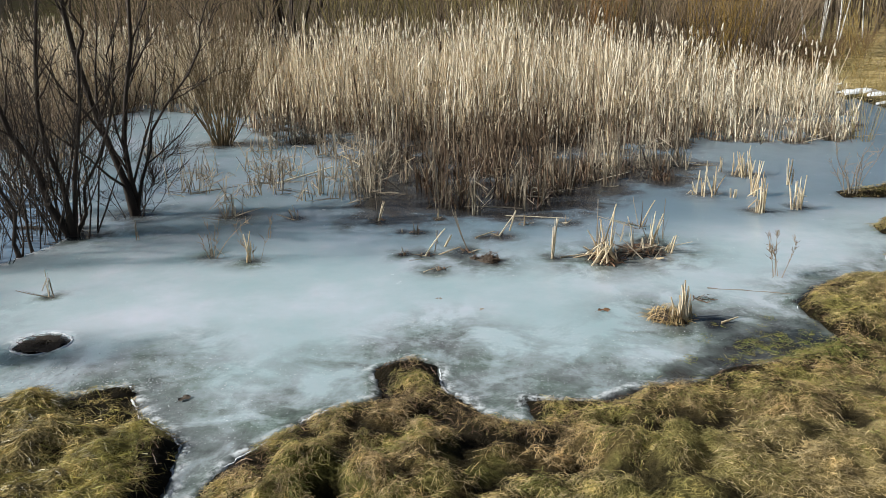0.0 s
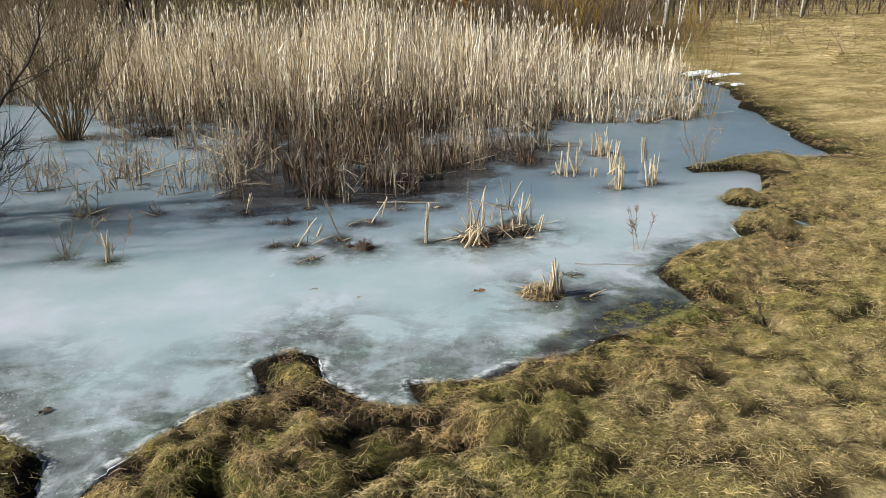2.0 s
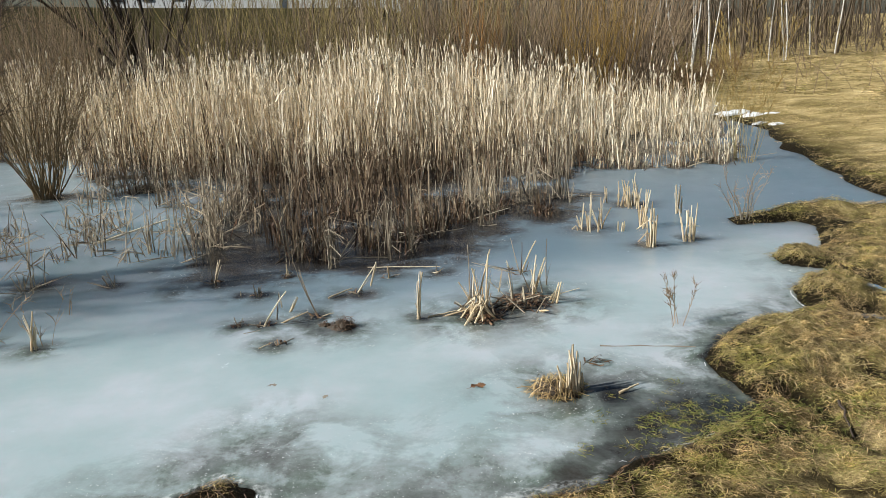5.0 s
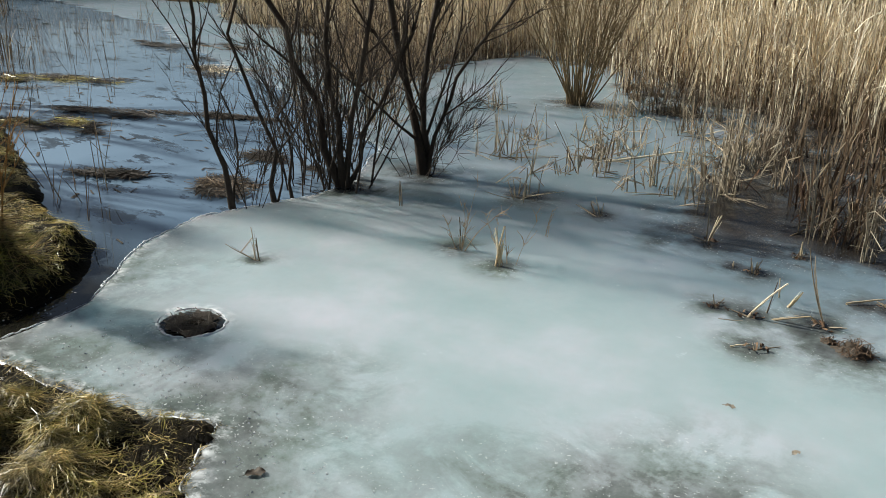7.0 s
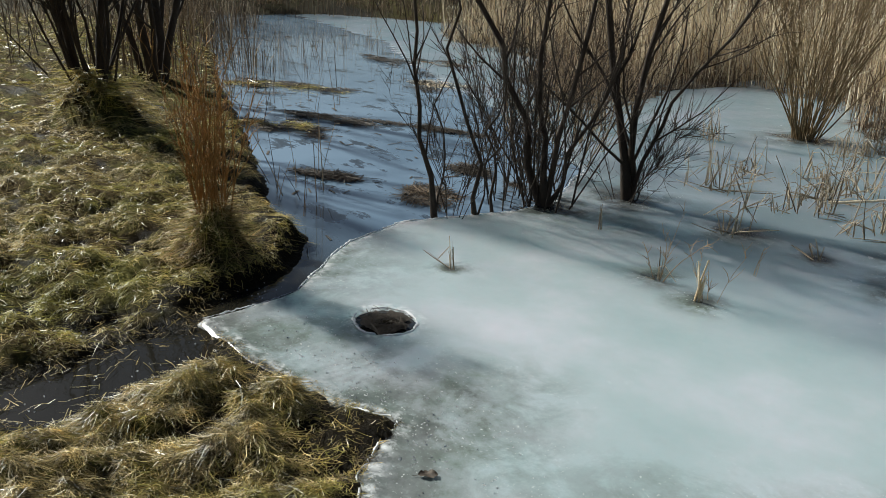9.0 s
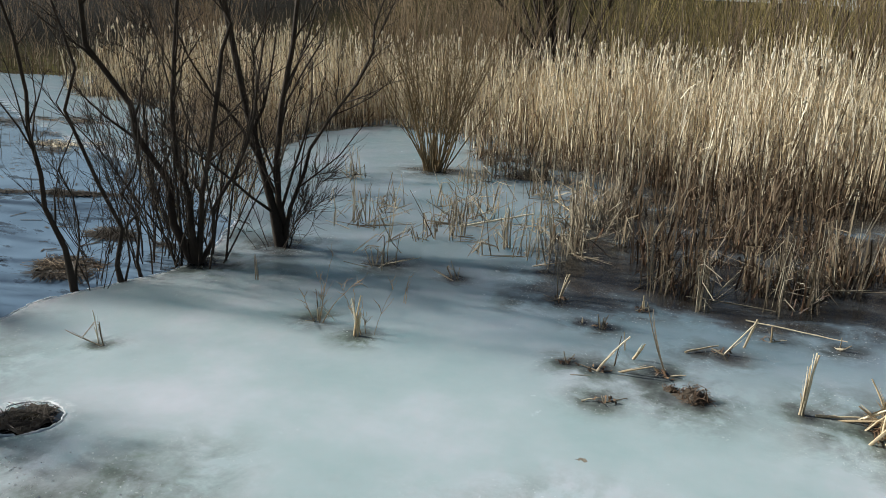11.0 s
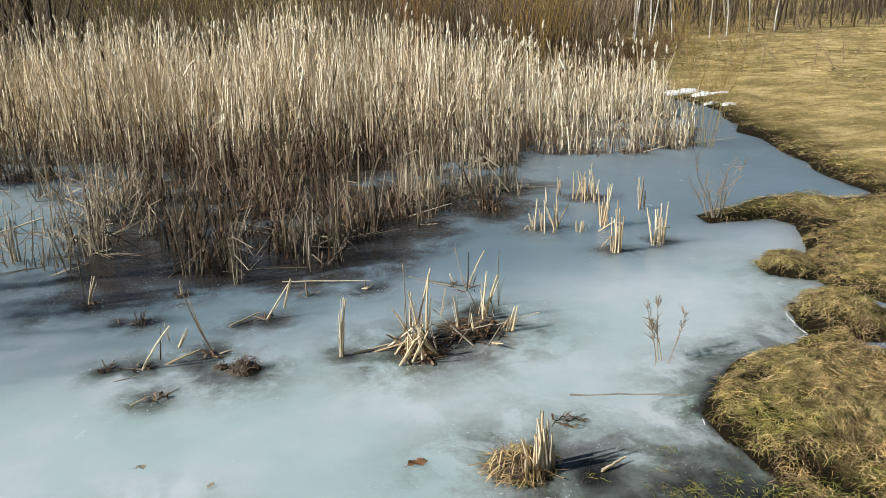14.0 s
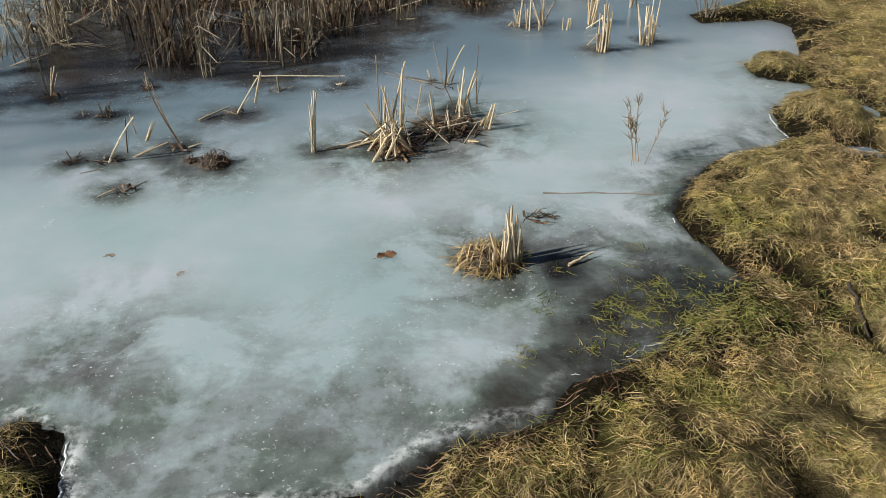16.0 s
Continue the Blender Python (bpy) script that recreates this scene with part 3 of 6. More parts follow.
clear = np.maximum(clear, 0.6 * smooth01(0.65, 0.1, np.hypot((ix + 1.95) * 0.8, iy - 4.0) + 0.3 * wave(ix, iy, 2.5, 0)))
# Shade about the alders, put in as a patch of darker ice.
clear = np.maximum(clear, 0.3 * np.exp(-((np.hypot((ix + 3.9) / 1.1, (iy - 7.5) / 0.9)) ** 2)))
for sx, sy, sr in MELTED:
    clear = np.maximum(clear, 0.95 * np.exp(-((np.hypot(ix - sx, iy - sy) / (1.2 * sr)) ** 1.8)))
rim = np.exp(-((np.minimum(open_d, hole_d) - 0.015) / 0.03) ** 2) + 0.9 * np.exp(-((pond_d + 0.055 + 0.03 * wave(ix, iy, 6, 1)) / 0.022) ** 2) * smooth01(2.0, 1.2, ix)
ice_mesh = mesh_of("ice", [(np.stack([ix, iy, iz], -1), grid_faces(*ix.shape))], ICE)
attribute(ice_mesh, "clear", clear)
attribute(ice_mesh, "thin", thin)
attribute(ice_mesh, "rim", rim)
tagged(new("ice", ice_mesh), "milky thawing ice sheet with clear dark melted patches", "ice", kind="structure")



def crust_line(points, field, level, patchy, size):
    """A crumbly white ridge that follows an edge."""
    pts = np.array(points, float)
    seg = np.concatenate([[0], np.cumsum(np.hypot(*np.diff(pts, axis=0).T))])
    s = np.arange(0, seg[-1], 0.02)
    p = np.stack([np.interp(s, seg, pts[:, 0]), np.interp(s, seg, pts[:, 1])], -1)
    for _ in range(6):
        f = field(p[:, 0], p[:, 1]) - level
        g = np.stack([field(p[:, 0] + 0.01, p[:, 1]) - field(p[:, 0] - 0.01, p[:, 1]), field(p[:, 0], p[:, 1] + 0.01) - field(p[:, 0], p[:, 1] - 0.01)], -1) / 0.02
        p = p - 0.7 * (np.clip(f, -0.05, 0.05) / np.maximum((g**2).sum(-1), 0.3))[:, None] * g
    r = size * np.clip(0.75 + 0.9 * wave(p[:, 0], p[:, 1], 9, 1) + 0.5 * rng.normal(0, 0.5, len(p)), 0.12, 1.4)
    p = p + rng.normal(0, 0.005, p.shape)
    there = wave(p[:, 0], p[:, 1], 1.3, 3) + 0.3 * wave(p[:, 0], p[:, 1], 6, 0) > patchy
    return tubes(np.concatenate([p, np.where(there, 0.001, -0.03)[:, None]], -1)[None], np.where(there, r, 0.0004)[None], 6)


crust = [crust_line(OPEN_WATER[1:9], lambda x, y: outline_distance(OPEN_WATER, x, y) + 0.05 * wave(x, y, 2.6, 1, 4), 0.0, -0.35, 0.0065),
         crust_line(NEAR_BANK[3:20], lambda x, y: outline_distance(POND, x, y) + 0.05 * wave(x, y, 3.1, 1), -0.02, 0.02, 0.007),
         crust_line(NEAR_BANK[20:34], lambda x, y: outline_distance(POND, x, y) + 0.05 * wave(x, y, 3.1, 1), -0.04, 0.3, 0.0026),
         crust_line([(HOLE[0] + HOLE[2] * math.cos(a / 5), HOLE[1] + HOLE[2] * math.sin(a / 5) / 1.1) for a in range(33)], lambda x, y: np.hypot(x - HOLE[0], (y - HOLE[1]) * 1.1) - HOLE[2] + 0.02 * wave(x, y, 9, 0), 0.01, -0.5, 0.008)]
tagged(new("ice_crust", mesh_of("ice_crust", crust, SNOW)), "white crumbly crust along the melting ice edge", "ice", kind="stuff")

# Bits of dead reed afloat on the open water.
n = 420
fx, fy = rng.uniform(-14, -3.6, n), rng.uniform(4.2, 12, n)
keep = (outline_distance(OPEN_WATER, fx, fy) < -0.1) & (outline_distance(POND, fx, fy) < -0.1) & (wave(fx, fy, 0.8, 1) > -0.1)
fx, fy = fx[keep], fy[keep]
fa, fl = rng.normal(0.5, 0.7, len(fx)), rng.uniform(0.03, 0.22, len(fx))
fs = np.linspace(-0.5, 0.5, 4)
flo = np.stack([fx[:, None] + np.cos(fa)[:, None] * fl[:, None] * fs, fy[:, None] + np.sin(fa)[:, None] * fl[:, None] * fs, np.full((len(fx), 4), -0.009)], -1)
tagged(new("floating_reed", mesh_of("floating_reed", [blades(flo, rng.uniform(0.008, 0.03, (len(fx), 1)) * np.ones(4), np.stack([-np.sin(fa), np.cos(fa), 0 * fa], -1))], DEBRIS)), "dark scraps of dead reed afloat on the water", "debris", kind="stuff")



# White crumbs standing in for glints and bubbly slush, with drowned scraps, in the marshy corner and on the thin sheet
# before it.
n = 900
qx, qy = np.concatenate([rng.uniform(-4.6, -1.4, n // 2), rng.normal(-2.0, 0.45, n // 2)]), np.concatenate([rng.uniform(2.3, 4.4, n // 2), rng.normal(4.05, 0.22, n // 2)])
wet = ground_height(qx, qy) < 0.012
qx, qy = qx[wet], qy[wet]
crumb = np.array([[1, 0, 0], [-0.5, 0.8, 0], [-0.5, -0.8, 0], [0, 0, 0.7]])
qs = rng.uniform(0.003, 0.009, len(qx))
cv = np.stack([qx, qy, np.where(outline_distance(POND, qx, qy) < -0.02, 0.0, -0.013)], -1)[:, None] + crumb * qs[:, None, None] * rng.uniform(0.6, 1.4, (len(qx), 4, 1))
cf = (np.arange(len(qx))[:, None, None] * 4 + np.array([[0, 1, 3], [1, 2, 3], [2, 0, 3]])).reshape(-1, 3)
tagged(new("glint_crumbs", mesh_of("glint_crumbs", [(cv, cf)], SNOW, False)), "white crumbs standing in for glints and slush by the shore", "ice", kind="stuff")
n = 2600
qx, qy = np.concatenate([rng.uniform(-4.6, -1.2, n // 2), rng.normal(-1.5, 0.2, n // 2)]), np.concatenate([rng.uniform(2.2, 4.4, n // 2), rng.normal(3.5, 0.2, n // 2)])
wet = (ground_height(qx, qy) < 0.03) & (outline_distance(POND, qx, qy) > -0.03)
qx, qy = qx[wet], qy[wet]
qa, ql, fs = rng.uniform(0, 6.28, len(qx)), rng.uniform(0.03, 0.14, len(qx)), np.linspace(-0.5, 0.5, 4)
qp = np.stack([qx[:, None] + np.cos(qa)[:, None] * ql[:, None] * fs, qy[:, None] + np.sin(qa)[:, None] * ql[:, None] * fs, np.maximum(ground_height(qx, qy), -0.012)[:, None] + rng.uniform(0.002, 0.016, (len(qx), 4))], -1)
tagged(new("drowned_straw", mesh_of("drowned_straw", [blades(qp, rng.uniform(0.0015, 0.0035, (len(qx), 1)) * np.ones(4), np.stack([-np.sin(qa), np.cos(qa), 0 * qa], -1))], SHADED_TURF, False)), "wet straw scraps lying in the marshy corner", "debris", kind="stuff")

# Roots and rotten leaves bared along the near shore.
n = 9000
qx, qy = rng.uniform(-1.7, 3.0, n), rng.uniform(2.8, 5.9, n)
qd = outline_distance(POND, qx, qy)
bare = (qd > 0.015) & (qd < 0.24 + 0.12 * wave(qx, qy, 3, 0))
qx, qy = qx[bare], qy[bare]
qa, ql, fs = rng.uniform(0, 6.28, len(qx)), rng.uniform(0.03, 0.13, len(qx)), np.linspace(-0.5, 0.5, 4)
rx, ry = qx[:, None] + np.cos(qa)[:, None] * ql[:, None] * fs, qy[:, None] + np.sin(qa)[:, None] * ql[:, None] * fs
qp = np.stack([rx, ry, np.maximum(ground_height(rx, ry), 0.0) + rng.uniform(0.002, 0.022, (len(qx), 4))], -1)
tagged(new("bared_roots", mesh_of("bared_roots", [blades(qp, rng.uniform(0.0015, 0.004, (len(qx), 1)) * np.ones(4), np.stack([-np.sin(qa), np.cos(qa), rng.normal(0, 0.5, len(qx))], -1))], LITTER, False)), "dark roots and rotten leaves bared along the shore", "debris", kind="stuff")

# ---- grass of the banks ----


def grass(name, label, cx, cy, per, spread, length, width, mat, stand=0.35, k=4, wet=False):
    """Tufts round cx, cy: their blades spring up, arch over outwards and lie matted on their neighbours."""
    n = len(cx) * per
    cx, cy = np.repeat(cx, per), np.repeat(cy, per)
    size = np.repeat(rng.uniform(0.6, 1.35, n // per), per)
    lay = np.repeat(rng.uniform(0, 2 * np.pi, n // per), per)
    turn = 3.0 * math.pi * wave(cx, cy, 1.3, 1) + 0.12 * lay
    slope_x = ground_height(cx + 0.05, cy) - ground_height(cx - 0.05, cy)
    slope_y = ground_height(cx, cy + 0.05) - ground_height(cx, cy - 0.05)
    lay = np.arctan2(0.06 * np.sin(turn + 0.5 * lay) - slope_y, 0.06 * np.cos(turn + 0.5 * lay) - slope_x)
    a = np.where(rng.random(n) < 0.5, lay + rng.normal(0, 0.85, n), rng.uniform(0, 2 * np.pi, n))
    r = spread * size * np.sqrt(rng.random(n))
    b = rng.uniform(0, 2 * np.pi, n)
    x, y = cx + r * np.cos(b), cy + r * np.sin(b)
    z = ground_height(x, y)
    ln = length * size * rng.uniform(0.45, 1.4, n)
    tilt = np.clip(np.abs(rng.normal(0, stand, n)), 0, 1.2)
    s = np.linspace(0, 1, k)
    ang = (math.pi / 2) * (1 - tilt[:, None] * (1 - 1.5 * s) )
    step = ln[:, None] / (k - 1)
    out = np.concatenate([np.zeros((n, 1)), np.cumsum(np.sin(ang[:, 1:]) * step, 1)], 1)
    up = np.concatenate([np.zeros((n, 1)), np.cumsum(np.cos(ang[:, 1:]) * step, 1)], 1)
    swerve = rng.normal(0, 0.35, n)[:, None] * s**2
    px = x[:, None] + np.cos(a[:, None] + swerve) * out
    py = y[:, None] + np.sin(a[:, None] + swerve) * out
    heap = 0.045 * size * np.exp(-((r / spread) ** 2)) * rng.random(n)
    pz = np.maximum(z[:, None] + up, ground_height(px, py) + rng.uniform(0.002, 0.012, (n, 1))) + heap[:, None] * (1 - 0.6 * s)
    if wet:
        pz = np.maximum(pz, 0.004)
    w = width * rng.uniform(0.5, 1.4, n)[:, None] * (1 - 0.8 * s**2)
    tw = rng.normal(0, 0.6, n)
    side = np.stack([-np.sin(a) * np.cos(tw), np.cos(a) * np.cos(tw), np.sin(tw)], -1)
    return tagged(new(name, mesh_of(name, [blades(np.stack([px, py, pz], -1), w, side)], mat, False)), label, "grass", kind="stuff")


def near_mound(x, y):
    return np.any([np.hypot(x - mx, y - my) < 0.95 * mr for mx, my, mr, _ in MOUNDS], axis=0)


def tufts(n, x0, x1, y0, y1, inner=0.03, outer=1e9, gaps=-1.0):
    x, y = rng.uniform(x0, x1, n), rng.uniform(y0, y1, n)
    d = outline_distance(POND, x, y)
    keep = (d > inner) & (d < outer) & ((hummock(x, y, 0.30) + rng.normal(0, 0.08, n) > gaps) | ((d < 0.22) & (x > 2.2)) | near_mound(x, y)) & (ground_height(x, y) > np.where((x < -1.75) & (x > -3.4), 0.035, 0.004))
    return x[keep], y[keep]


near_x, near_y = (np.concatenate(c) for c in zip(tufts(3700, -1.6, 0.8, 1.4, 5.0, 0.06, 3.2, 0.56), tufts(1900, 0.8, 2.2, 1.2, 5.0, 0.12, 4.4, 0.4), tufts(4100, 2.2, 5.2, 1.2, 8.8, 0.01, 4.4, 0.34)))
shore = (outline_distance(POND, near_x, near_y) + 0.5 * wave(near_x, near_y, 1.1, 2) < 0.75) | (near_x < 0.2)
grass("matted_grass", "dead straw and olive grass matted along the near shore", near_x[shore], near_y[shore], 38, 0.052, 0.056, 0.0023, STRAW, 0.75, 3)
grass("matted_grass", "flattened tan grass on the dry bank", near_x[~shore], near_y[~shore], 31, 0.06, 0.05, 0.0024, FIELD, 0.7, 3)
left_x, left_y = tufts(9200, -9, -1.3, 0.2, 6.4, 0.02, 3.4, 0.32)
on_knoll = np.hypot(left_x + 4.1, left_y - 4.18) < 0.2
grass("matted_grass", "short olive grass and moss on the hummocks of the wet bank", left_x[~on_knoll], left_y[~on_knoll], 18, 0.06, 0.07, 0.0036, MOSSY, 0.3, 3)
for at, mat, words in (([m for m in MOUNDS if -3 < m[0] < -1.3], SHADED_TURF, "golden-brown grass draped over the marsh tussocks"), ([m for m in MOUNDS if m[0] > 2.5], FIELD, "tan straw draped over low mounds at the shore")):
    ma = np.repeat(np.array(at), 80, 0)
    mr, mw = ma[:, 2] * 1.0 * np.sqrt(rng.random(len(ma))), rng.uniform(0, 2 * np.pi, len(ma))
    grass("draped_grass", words, ma[:, 0] + mr * np.cos(mw), ma[:, 1] + mr * np.sin(mw), 30, 0.035, 0.085 if mat is SHADED_TURF else 0.055, 0.0024, mat, 0.22, 3)
mx, my = rng.uniform(-3.7, -1.4, 1500), rng.uniform(2.3, 4.3, 1500)
mz = ground_height(mx, my)
soaked = (mz > -0.012) & (mz < 0.045)
grass("marsh_grass", "short wet tufts standing in the marshy corner", mx[soaked], my[soaked], 9, 0.035, 0.04, 0.0024, SHADED_TURF, 0.8, 3, True)
grass("hanging_grass", "brown dead grass hanging round the willow knoll", *[rng.normal(c, 0.11, 100) for c in (-4.12, 4.16)], 24, 0.05, 0.17, 0.004, STRAW, 0.3)
grass("hanging_grass", "shaggy dead grass round the foot of the bank willow", *[rng.normal(c, 0.22, 90) for c in (-8.9, 4.75)], 20, 0.08, 0.3, 0.008, MOSSY, 0.3)
grass("matted_grass", "olive grass on the far side of the wet bank", *tufts(3000, -24, -8, -1.0, 12, 0.05, 9, 0.3), 17, 0.17, 0.15, 0.010, MOSSY, 0.5, 3)
grass("green_grass", "tufts of fresh green grass along the shore", *tufts(2000, -1.2, 4.5, 1.6, 8.8, 0.02, 1.2, 0.6), 18, 0.045, 0.05, 0.0026, GREEN, 0.95)
grass("green_grass", "bright green blades among wet straw at the corner of the shore", *[rng.normal(c, s, 160) for c, s in ((2.75, 0.3), (4.85, 0.28))], 14, 0.05, 0.05, 0.0026, GREEN, 0.95)
grass("drowned_grass", "green and straw grass standing out of the meltwater", *[rng.normal(c, s, 150) for c, s in ((2.42, 0.27), (5.0, 0.2))], 11, 0.045, 0.055, 0.003, GREEN, 1.0, 3, True)
grass("bank_grass", "short olive and straw grass covering the shore by the spit", *tufts(4200, 2.7, 7.2, 5.0, 13.5, 0.02, 2.2), 16, 0.085, 0.055, 0.0032, STRAW, 0.7, 3)
grass("meadow_grass", "flattened dry meadow grass on the slope", *tufts(5600, 3.2, 12, 2.0, 20, 0.05, 6.5), 15, 0.11, 0.075, 0.0045, FIELD, 0.5, 3)
grass("meadow_grass", "flattened dry meadow grass farther up the slope", *tufts(2400, 5, 27, 8, 34, 4, 26), 9, 0.28, 0.30, 0.018, FIELD, 0.22, 3)

# ---- cattails ----


def stalk_paths(x, y, h, lean=0.12, k=5, kink=0.35, z=0.0):
    """Paths of dead stalks: slightly bowed, some of them snapped over near the top."""
    n = len(x)
    a, l = rng.uniform(0, 2 * np.pi, n), np.abs(rng.normal(0, lean, n))
    s = np.linspace(0, 1, k)
    out = h[:, None] * (l[:, None] * s + 0.4 * l[:, None] * s**2)
    up = h[:, None] * s * np.cos(l)[:, None]
    hit = rng.random(n) < kink
    ka, kl = rng.uniform(0, 2 * np.pi, n), rng.uniform(0.12, 0.4, n) * h
    p = np.stack([x[:, None] + np.cos(a)[:, None] * out, y[:, None] + np.sin(a)[:, None] * out, z + up], -1)
    drop = rng.uniform(-0.9, 0.5, n)
    tip = p[:, -2] + np.stack([np.cos(ka) * kl, np.sin(ka) * kl, drop * kl], -1)
    p[hit, -1] = tip[hit]
    p[..., 2] = np.maximum(p[..., 2], z - 0.02)
    return p


def leaf_ribbons(x, y, h, z=0.0, folded=0.5, width=0.011, lean=0.10):
    """Dead leaves: some stand, some are snapped and hang from the fold."""
    n = len(x)
    a, first = rng.uniform(0, 2 * np.pi, n), np.abs(rng.normal(0, lean, n)) + 0.5 * rng.random(n) * (rng.random(n) < 0.16)
    snap = rng.random(n) < folded
    f = np.where(snap, rng.uniform(0.3, 0.8, n), 0.55)
    over = np.where(snap, rng.uniform(0.8, 2.9, n), first + rng.uniform(0, 0.3, n))
    ang = np.stack([first, first * 1.2, over, over + rng.uniform(-0.1, 0.35, n)], 1)
    step = h[:, None] * np.stack([f / 2, f / 2, (1 - f) / 2, (1 - f) / 2], 1)
    way = np.stack([a, a, np.where(snap, a + rng.normal(0, 1.2, n), a), a], 1)
    way[:, 3] = way[:, 2]
    steps = np.stack([np.sin(ang) * np.cos(way), np.sin(ang) * np.sin(way), np.cos(ang)], -1) * step[..., None]
    p = np.stack([x, y, np.broadcast_to(np.asarray(z).ravel(), (n,))], -1)[:, None] + np.concatenate([np.zeros((n, 1, 3)), np.cumsum(steps, 1)], 1)
    p[..., 2] = np.maximum(p[..., 2], np.broadcast_to(np.asarray(z).ravel(), (n,))[:, None] + 0.008)
    tw = a + np.pi / 2 + rng.normal(0, 0.8, n)
    side = np.stack([np.cos(tw), np.sin(tw), rng.normal(0, 0.25, n)], -1)
    w = width * rng.uniform(0.5, 1.4, n)[:, None] * np.array([1, 1, 0.95, 0.75, 0.3])
    return blades(p, w, side)


def tatters(p, h, per):
    """Torn leaf ends that hang and stand out from the upper stalks."""
    n = len(p) * per
    f = rng.uniform(0.25, 0.85, n)
    which = np.repeat(np.arange(len(p)), per)
    q = f * (p.shape[1] - 1)
    i = np.minimum(q.astype(int), p.shape[1] - 2)
    u = (q - i)[:, None]
    at = p[which, i] * (1 - u) + p[which, i + 1] * u
    a, ln = rng.uniform(0, 2 * np.pi, n), np.repeat(h, per) * rng.uniform(0.12, 0.42, n)
    ang = np.abs(rng.normal(0.15, 0.25, n))[:, None] + (rng.uniform(0, 2.4, n) * (rng.random(n) < 0.5))[:, None] * np.linspace(0, 1, 4) ** 1.5
    step = ln[:, None] / 3
    out = np.concatenate([np.zeros((n, 1)), np.cumsum(np.sin(ang[:, 1:]) * step, 1)], 1)
    up = np.concatenate([np.zeros((n, 1)), np.cumsum(np.cos(ang[:, 1:]) * step, 1)], 1)
    path = np.stack([at[:, :1] + np.cos(a)[:, None] * out, at[:, 1:2] + np.sin(a)[:, None] * out, np.maximum(at[:, 2:] + up, 0.01)], -1)
    tw = a + np.pi / 2 + rng.normal(0, 0.7, n)
    side = np.stack([np.cos(tw), np.sin(tw), np.zeros(n)], -1)
    return blades(path, 0.012 * rng.uniform(0.5, 1.4, n)[:, None] * np.array([1, 1, 0.85, 0.35]), side)


def head_paths(tips, size=0.16, fat=0.020):
    """Seed heads: ragged spindles, burst open unevenly, that stand on the tips."""
    n = len(tips)
    s = np.linspace(0, 1, 8)
    ln = size * rng.uniform(0.5, 1.3, n)
    d = unit(np.stack([rng.normal(0, 0.16, n), rng.normal(0, 0.16, n), np.ones(n)], -1))
    p = tips[:, None] + d[:, None] * (s * ln[:, None])[:, :, None] + rng.normal(0, 0.25 * fat, (n, 8, 3)) * np.array([1, 1, 0.2])
    r = fat * rng.uniform(0.6, 1.3, n)[:, None] * np.array([0.25, 0.8, 1.0, 1.05, 0.95, 0.8, 0.55, 0.1]) * rng.uniform(0.45, 1.4, (n, 8))
    return tubes(p, r, 5)


